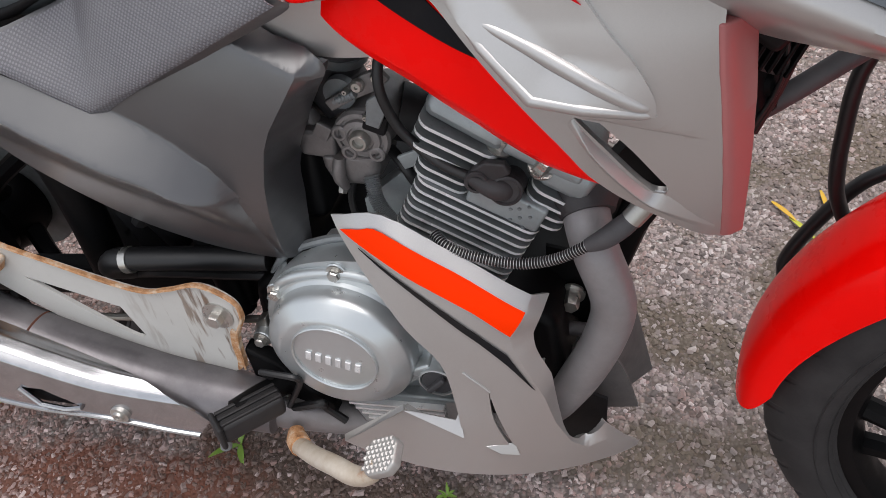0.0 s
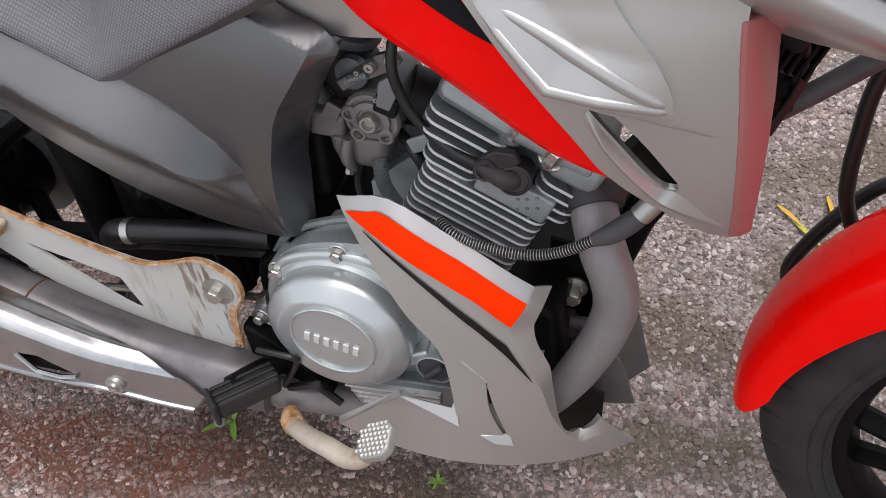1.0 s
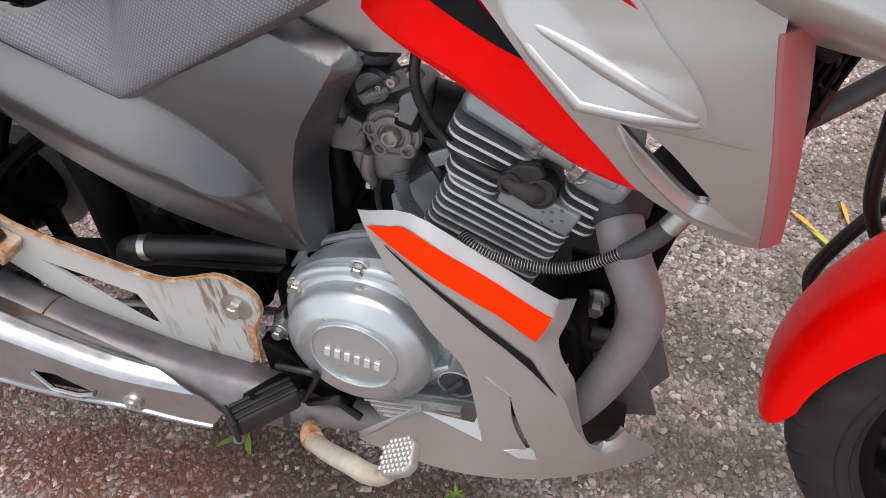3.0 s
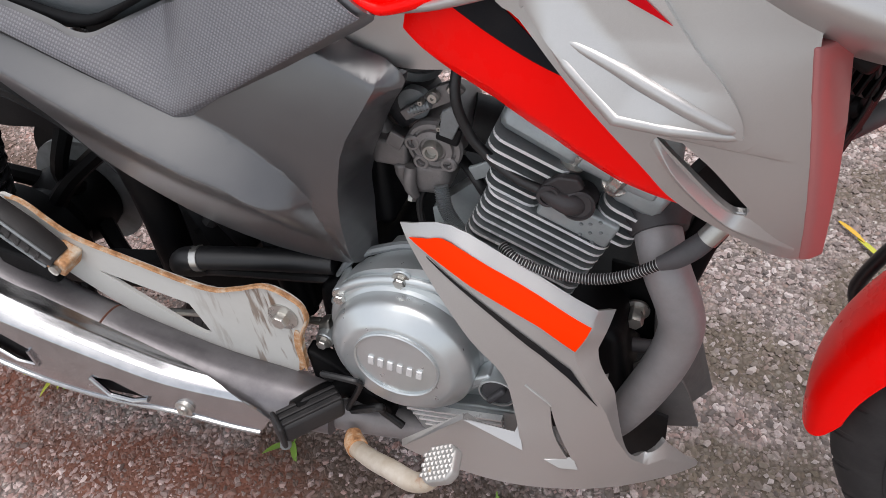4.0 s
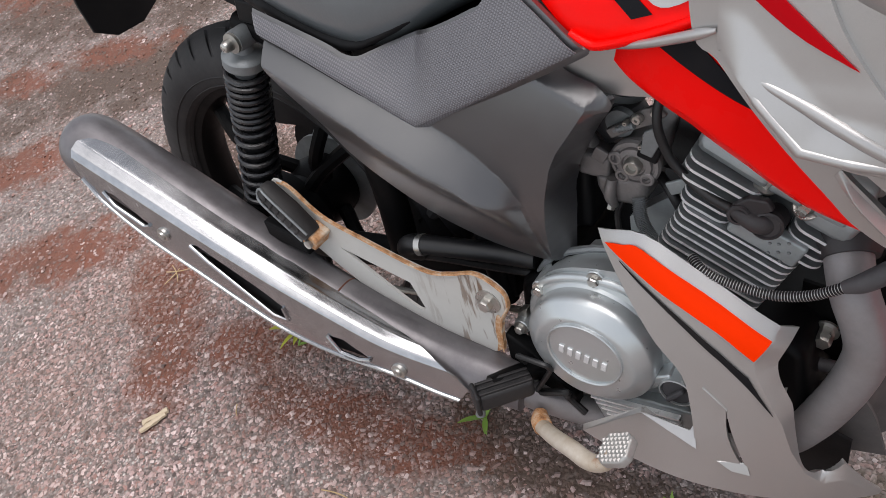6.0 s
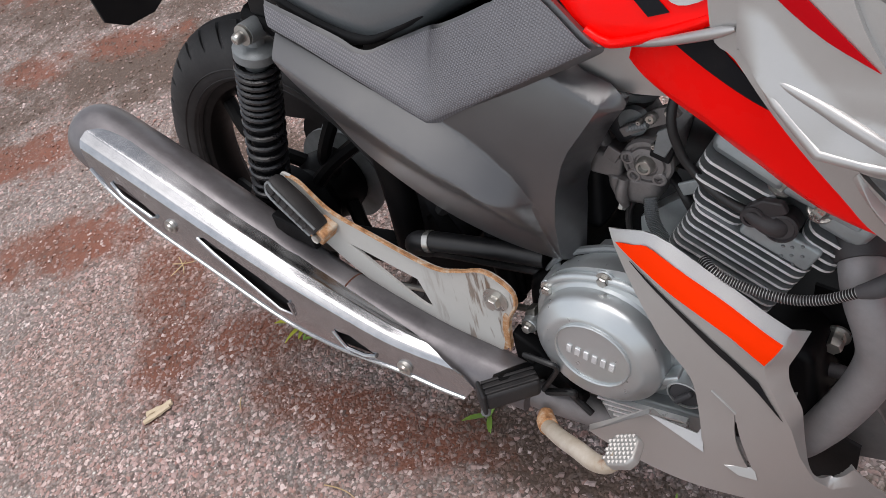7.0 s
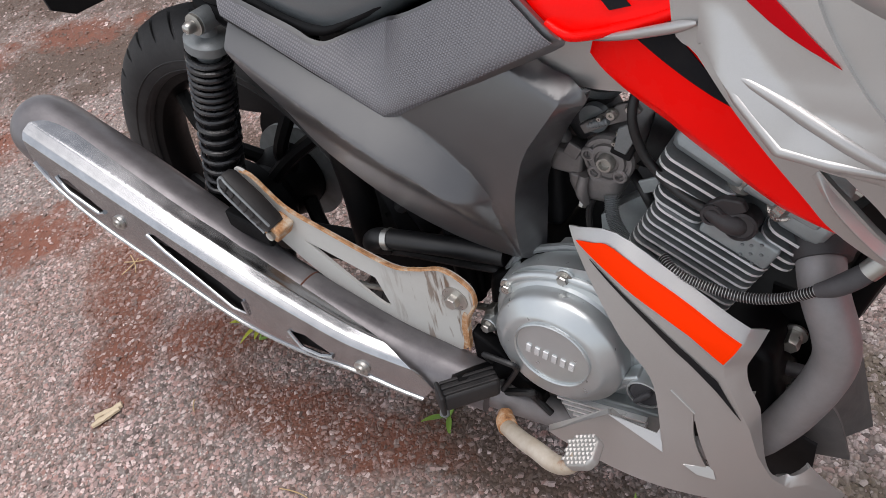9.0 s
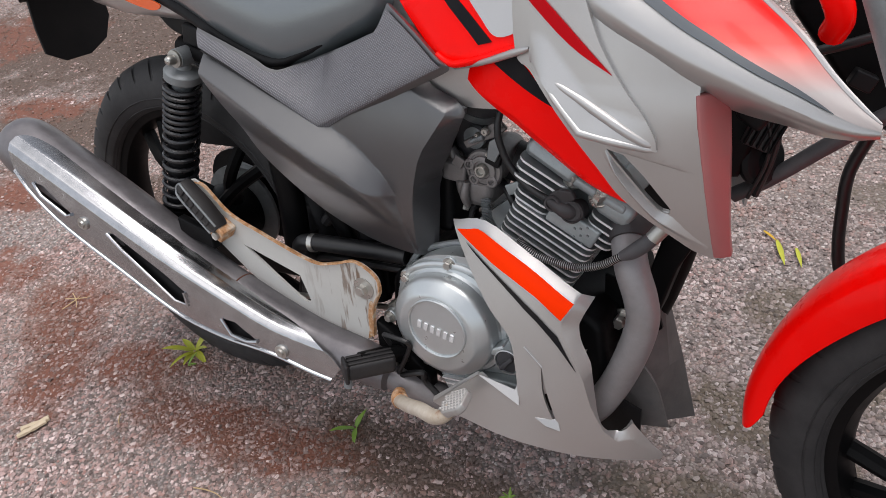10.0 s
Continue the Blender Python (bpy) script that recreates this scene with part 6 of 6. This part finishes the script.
panel("left_tank_shroud", [(0.360, 0.78, 1), (0.366, 0.70), (0.412, 0.652), (0.500, 0.553), (0.568, 0.497, 1), (0.5735, 0.503), (0.5503, 0.668, 1), (0.551, 0.72), (0.53, 0.78, 1)], shroud_skin, SILVER, bike, "", solid=0.006, bevel=0.0, step=0.03, n=2, mirror=True)

# --- beak-shaped front fairing ---
BEAK = ((0.42, 0.772, -0.156, 0.708, -0.12, 0.845, -0.10), (0.46, 0.749, -0.165, 0.694, -0.125, 0.83, -0.10), (0.50, 0.729, -0.172, 0.684, -0.118, 0.815, -0.10), (0.54, 0.710, -0.174, 0.662, -0.120, 0.784, -0.104), (0.58, 0.694, -0.1745, 0.650, -0.124, 0.753, -0.112),
        (0.62, 0.677, -0.1725, 0.6445, -0.130, 0.722, -0.124), (0.65, 0.665, -0.1695, 0.641, -0.138, 0.694, -0.138), (0.675, 0.658, -0.166, 0.645, -0.150, 0.6745, -0.150), (0.693, 0.657, -0.163, 0.652, -0.16, 0.663, -0.158))
STRIPE_LOW = [(0.42, 0.65), (0.47, 0.632), (0.50, 0.615), (0.52, 0.606), (0.535, 0.602), (0.56, 0.600), (0.58, 0.594), (0.603, 0.595), (0.624, 0.608), (0.646, 0.625), (0.658, 0.629)]
STRIPE_HIGH = [(0.42, 0.69), (0.47, 0.675), (0.50, 0.664), (0.52, 0.654), (0.535, 0.650), (0.56, 0.647), (0.58, 0.640), (0.603, 0.642), (0.624, 0.651), (0.646, 0.655), (0.658, 0.630)]


def beak_point(x, t, proud=0.0):
    """A place on the fairing: t runs from its lower edge (0) over the rounded flank (0.5) to its top edge (1)."""
    zr, yr, zl, yl, zt, yt = (flow(x, [(q[0], q[i]) for q in BEAK]) for i in range(1, 7))
    if t <= 0.5:
        a = t * math.pi
        return Vector((x, yl + (yr - yl) * math.sin(a) ** 1.1 - proud, zl + (zr - zl) * 2 * t))
    q = (t - 0.5) * 2
    return Vector((x, yr + (yt - yr) * q ** 1.35 - proud, zr + (zt - zr) * (1 - (1 - q) ** 1.2) + proud * 0.6))


def beak_row(x, k):
    """Row 14 runs along the middle of the stripe, where silver meets red."""
    m = (flow(min(x, 0.657), STRIPE_LOW) + flow(min(x, 0.657), STRIPE_HIGH)) / 2
    return m * k / 14 if k <= 14 else m + (1 - m) * (k - 14) / 12


bm = bmesh.new()
stations = [[bm.verts.new(beak_point(x, beak_row(x, k))) for k in range(27)] for x in [0.425 + 0.268 * i / 40 for i in range(41)]]
for a, b in zip(stations, stations[1:]):
    for k in range(26):
        bm.faces.new((a[k], b[k], b[k + 1], a[k + 1])).material_index = 1 if k >= 14 else 0
beak = part("front_fairing", bm, [SILVER, WING_FADE], bike, "silver beak-shaped front fairing with red fade", smooth=60, solid=0.005, bevel=0.002)
bm = bmesh.new()
stripe_rows = []
for i in range(31):
    x = 0.43 + 0.2275 * i / 30
    lo, hi = flow(x, STRIPE_LOW), flow(x, STRIPE_HIGH)
    stripe_rows.append([bm.verts.new(beak_point(x, lo + (hi - lo) * k / 3, 0.0015)) for k in range(4)])
for a, b in zip(stripe_rows, stripe_rows[1:]):
    for k in range(3):
        bm.faces.new((a[k], b[k], b[k + 1], a[k + 1]))
part("grey_stripe", bm, GREY_DECAL, beak, "blue-grey decal stripe", solid=0.0008)
part("edge_trim", tube([beak_point(x, 1.0) for x in (0.50, 0.54, 0.58, 0.62, 0.65, 0.675, 0.692)], [0.0034, 0.0034, 0.0034, 0.0034, 0.003, 0.0024, 0.001], 5, 8), SILVER, beak, "silver moulded edge")
part("lamp_rim", tube([(0.60, -0.10, 0.80), (0.63, -0.105, 0.765), (0.645, -0.10, 0.735), (0.64, -0.085, 0.715)], 0.012, 5, 12), RED, beak, "red lamp surround")

# --- things behind the shroud and round the fork ---
bowl = part("headlamp_bowl", loft([[(0.675 + (x - 0.675) * s, y, 0.70 + (z - 0.70) * s) for x, z in ((0.592, 0.725), (0.64, 0.664), (0.675, 0.62), (0.70, 0.606), (0.755, 0.63), (0.775, 0.73), (0.72, 0.80), (0.61, 0.80))] for y, s in ((-0.03, 0.9), (-0.015, 1.0), (0.07, 1.0), (0.085, 0.92))]), FRAME_BLACK, bike, "black plastic headlamp housing", bevel=0.006)
part("control_cable", tube([(0.60, -0.05, 0.672), (0.625, -0.055, 0.69), (0.66, -0.058, 0.703), (0.70, -0.06, 0.722), (0.74, -0.06, 0.75)], 0.0048, 6, 10), HOSE, bowl)
part("wire_connector", box((0.022, 0.014, 0.016), pose(0.668, -0.045, 0.665, 0, 25, 15)), BLACK_PLASTIC, bowl, bevel=0.002)
for side in (-1, 1):
    part("fork_clamp", tube([STEER @ Vector((0.655 + 0.26 * k, 0.095 * side, 0.90 - 0.61 * k)) for k in (0.36, 0.41)], 0.0235, 2, 20), BLACK_PLASTIC, bowl)
horn = part("horn", lathe([(0.01, -0.012), (0.022, -0.008), (0.027, 0.0), (0.027, 0.006), (0.023, 0.010), (0.010, 0.011), (0.008, 0.015), (0.0, 0.016)], (0.588, -0.035, 0.572), (0.75, -0.6, 0.2), 28), BLACK_PLASTIC, bike, "black horn behind the shroud")
part("horn_bracket", box((0.05, 0.03, 0.08), pose(0.558, -0.05, 0.600, 0, 15, 20)), FRAME_BLACK, horn, bevel=0.008)
regulator = part("voltage_regulator", box((0.034, 0.03, 0.05), pose(0.592, -0.045, 0.615, 0, 22, 12)), SOOT, bike, "dull brown-black voltage regulator", bevel=0.005)
for k in range(5):
    part("cooling_rib", box((0.003, 0.034, 0.046), pose(0.592, -0.045, 0.615, 0, 22, 12) @ pose(-0.013 + 0.0066 * k, -0.004, 0.002)), FRAME_BLACK, regulator, bevel=0.001)
part("cable_guide", box((0.03, 0.02, 0.05), pose(0.592, -0.075, 0.645, 0, 35, 0)), BLACK_PLASTIC, bike, bevel=0.006)
part("frame_stay", tube([(0.565, -0.03, 0.525), (0.60, -0.03, 0.55), (0.66, -0.03, 0.603), (0.72, -0.03, 0.65)], 0.0085, 3, 12), DUSTY_BOOT, bike, "dusty grey frame stay")
for dx, dy, r in ((0.0, 0.0, 0.005), (-0.006, -0.008, 0.003)):
    part("wire", tube([(0.585 + dx, -0.06 + dy, 0.66), (0.604 + dx, -0.055 + dy, 0.615), (0.602 + dx * 0.6, -0.05 + dy, 0.58), (0.59 + dx, -0.045 + dy, 0.535)], r * 0.7, 5, 8), HOSE, bike)
part("brake_hose", tube([(0.715, 0.02, 0.68), (0.69, 0.027, 0.61), (0.6728, 0.03, 0.5575), (0.6688, 0.03, 0.530), (0.670, 0.03, 0.4956), (0.6726, 0.03, 0.4585), (0.680, 0.03, 0.422), (0.70, 0.03, 0.38)], 0.0068, 6, 12), HOSE, bike, "black rubber brake hose")
part("speedometer_cable", tube([(0.672, 0.05, 0.265), (0.6584, 0.06, 0.3021), (0.6593, 0.06, 0.3244), (0.6712, 0.06, 0.3574), (0.6887, 0.06, 0.393), (0.7027, 0.06, 0.4155), (0.7178, 0.06, 0.4295), (0.76, 0.06, 0.455)], 0.0072, 6, 10), HOSE, bike, "black cable running along the front fender")
part("shift_cable", tube([(0.164, -0.155, 0.285), (0.166, -0.166, 0.306), (0.169, -0.168, 0.310), (0.198, -0.168, 0.309), (0.203, -0.165, 0.303), (0.2, -0.162, 0.29), (0.165, -0.15, 0.225)], 0.0034, 6, 8), HOSE, bike, "thin black wire")
part("stop_switch_wire", tube([(0.165, -0.15, 0.225), (0.19, -0.152, 0.24), (0.21, -0.15, 0.246), (0.205, -0.14, 0.225), (0.225, -0.14, 0.205)], 0.0045, 6, 8), HOSE, bike)
part("return_spring", tube([(0.15, -0.14, 0.25), (0.175, -0.14, 0.215), (0.205, -0.13, 0.2)], 0.006, 12, 8, ridges=1, depth=0.001), STEEL, bike)

for k in range(7):
    for j in range(7):
        if k in (0, 6) and j in (0, 6):
            continue
        part("stud", lathe([(0.003, 0.0), (0.0008, 0.0014)], PAD @ Vector((-0.0144 + k * 0.0048, -0.0168 + j * 0.0054 + (0.0027 if k % 2 else 0), 0.006)), PAD.to_3x3() @ Vector((0, 0, 1)), 4), PEDAL_STEEL, pad, smooth=0)


# ---- things on the ground ----
def blade(bm, base, way, length, width, droop, twist=0.0):
    """A narrow curved leaf with a raised midrib."""
    side = Vector((-way.y, way.x, 0)).normalized()
    rows_b = []
    for i in range(7):
        t = i / 6
        c = base + way * length * t + Vector((0, 0, length * (droop[0] * t + droop[1] * t * t)))
        w = width * math.sin(math.pi * min(1, 0.12 + 0.88 * t)) * 0.5 + 0.0004
        rows_b.append([bm.verts.new(c - side * w), bm.verts.new(c + Vector((0, 0, -w * 0.35))), bm.verts.new(c + side * w)])
    for a, b in zip(rows_b, rows_b[1:]):
        for k in range(2):
            bm.faces.new((a[k], b[k], b[k + 1], a[k + 1]))


def weed(x, y, count, length, seed, mat, label):
    rnd = random.Random(seed)
    root = tagged(new("weed"), label, "weed", "weeds in the gravel")
    root.location = (x, y, 0)
    for k in range(count):
        bm = bmesh.new()
        a = rnd.uniform(0, 2 * math.pi)
        blade(bm, Vector((0, 0, 0.001)), Vector((math.cos(a), math.sin(a), 0)), length * rnd.uniform(0.6, 1.1), length * rnd.uniform(0.14, 0.24), (rnd.uniform(0.4, 1.1), -0.5))
        part("leaf", bm, mat, root, smooth=60, solid=0.0004)
    return root


weed(-0.012, 0.078, 5, 0.042, 3, GREEN, "small green weed sprouting from the gravel")
weed(-0.455, 0.112, 8, 0.06, 5, YELLOW_GREEN, "low green weed growing beside the muffler")
weed(-0.44, 0.075, 2, 0.026, 8, GREEN, "tiny green weed in the gravel")
weed(0.30, 0.06, 9, 0.015, 9, GREEN, "small green weed below the engine")


def fallen_leaf(x, y, turn, length, mat, label):
    bm = bmesh.new()
    a = radians(turn)
    blade(bm, Vector((0, 0, 0.006)), Vector((math.cos(a), math.sin(a), 0)), length, length * 0.12, (0.2, -0.18))
    ob = tagged(link_mesh("fallen_leaf", bm, mat, smooth=60, solid=0.0005), label, "leaf", "fallen leaves")
    ob.location = (x, y, 0)


fallen_leaf(0.703, 0.605, -48, 0.055, YELLOW, "yellow and orange fallen leaf on gravel")
fallen_leaf(0.728, 0.575, -50, 0.06, YELLOW_GREEN, "yellow-green fallen leaf on gravel")
fallen_leaf(0.775, 0.635, -80, 0.05, YELLOW, "orange fallen leaf on gravel")
fallen_leaf(0.516, 0.822, -42, 0.04, YELLOW, "small yellow fallen leaf on gravel")
fallen_leaf(0.545, 0.80, -69, 0.08, YELLOW_GREEN, "long yellow-green fallen leaf on gravel")
fallen_leaf(0.584, 0.785, -71, 0.06, YELLOW_GREEN, "narrow yellow-green fallen leaf on gravel")



def straw(x0, y0, x1, y1, bow, label):
    """A thin dry stalk lying on the stones."""
    a, b = Vector((x0, y0, 0.0075)), Vector((x1, y1, 0.0085))
    side = (b - a).cross(Vector((0, 0, 1))).normalized() * bow
    bm = tube([(a - a), (b - a) * 0.35 + side * 0.9, (b - a) * 0.7 + side, (b - a)], [0.0011, 0.0012, 0.0011, 0.0006], 4, 6)
    ob = tagged(link_mesh("straw", bm, STRAW, smooth=60), label, "straw", "dry straw on the gravel")
    ob.location = a


straw(-0.472, -0.076, -0.452, -0.096, 0.002, "short dry yellow stalk on gravel")
straw(-0.204, -0.139, -0.140, -0.134, -0.004, "curved pale dry stalk on gravel")
straw(-0.905, 0.119, -0.845, 0.147, 0.003, "dry brown stalk on red soil")
straw(-0.905, 0.140, -0.847, 0.106, -0.003, "dry brown stalk crossing another on red soil")
straw(-0.88, 0.09, -0.875, 0.14, 0.002, "thin dry stalk on red soil")

bm = bmesh.new()
rnd = random.Random(4)
for off, la, lb, wide in ((-0.008, -0.03, 0.026, 0.0055), (0.0065, -0.022, 0.032, 0.0065)):
    sec = []
    for i in range(8):
        t = i / 7
        w, h = wide * (0.85 + rnd.uniform(-0.2, 0.3)), 0.005 * (0.8 + rnd.uniform(-0.2, 0.3))
        sec.append([(la + (lb - la) * t, off * (1 - 0.55 * t) + w * cy + rnd.uniform(-0.001, 0.001), 0.005 + h * cz) for cy, cz in ((-1, -0.6), (0, -0.9), (1, -0.6), (0.9, 0.6), (0, 1), (-0.9, 0.5))])
    loft(sec, bm)
chip = tagged(link_mesh("wood_chip", bm, WOOD, smooth=30), "pale forked wood chip lying on gravel", "wood chip")
chip.matrix_world = pose(-0.627, -0.171, 0.003, 0, 0, 58)
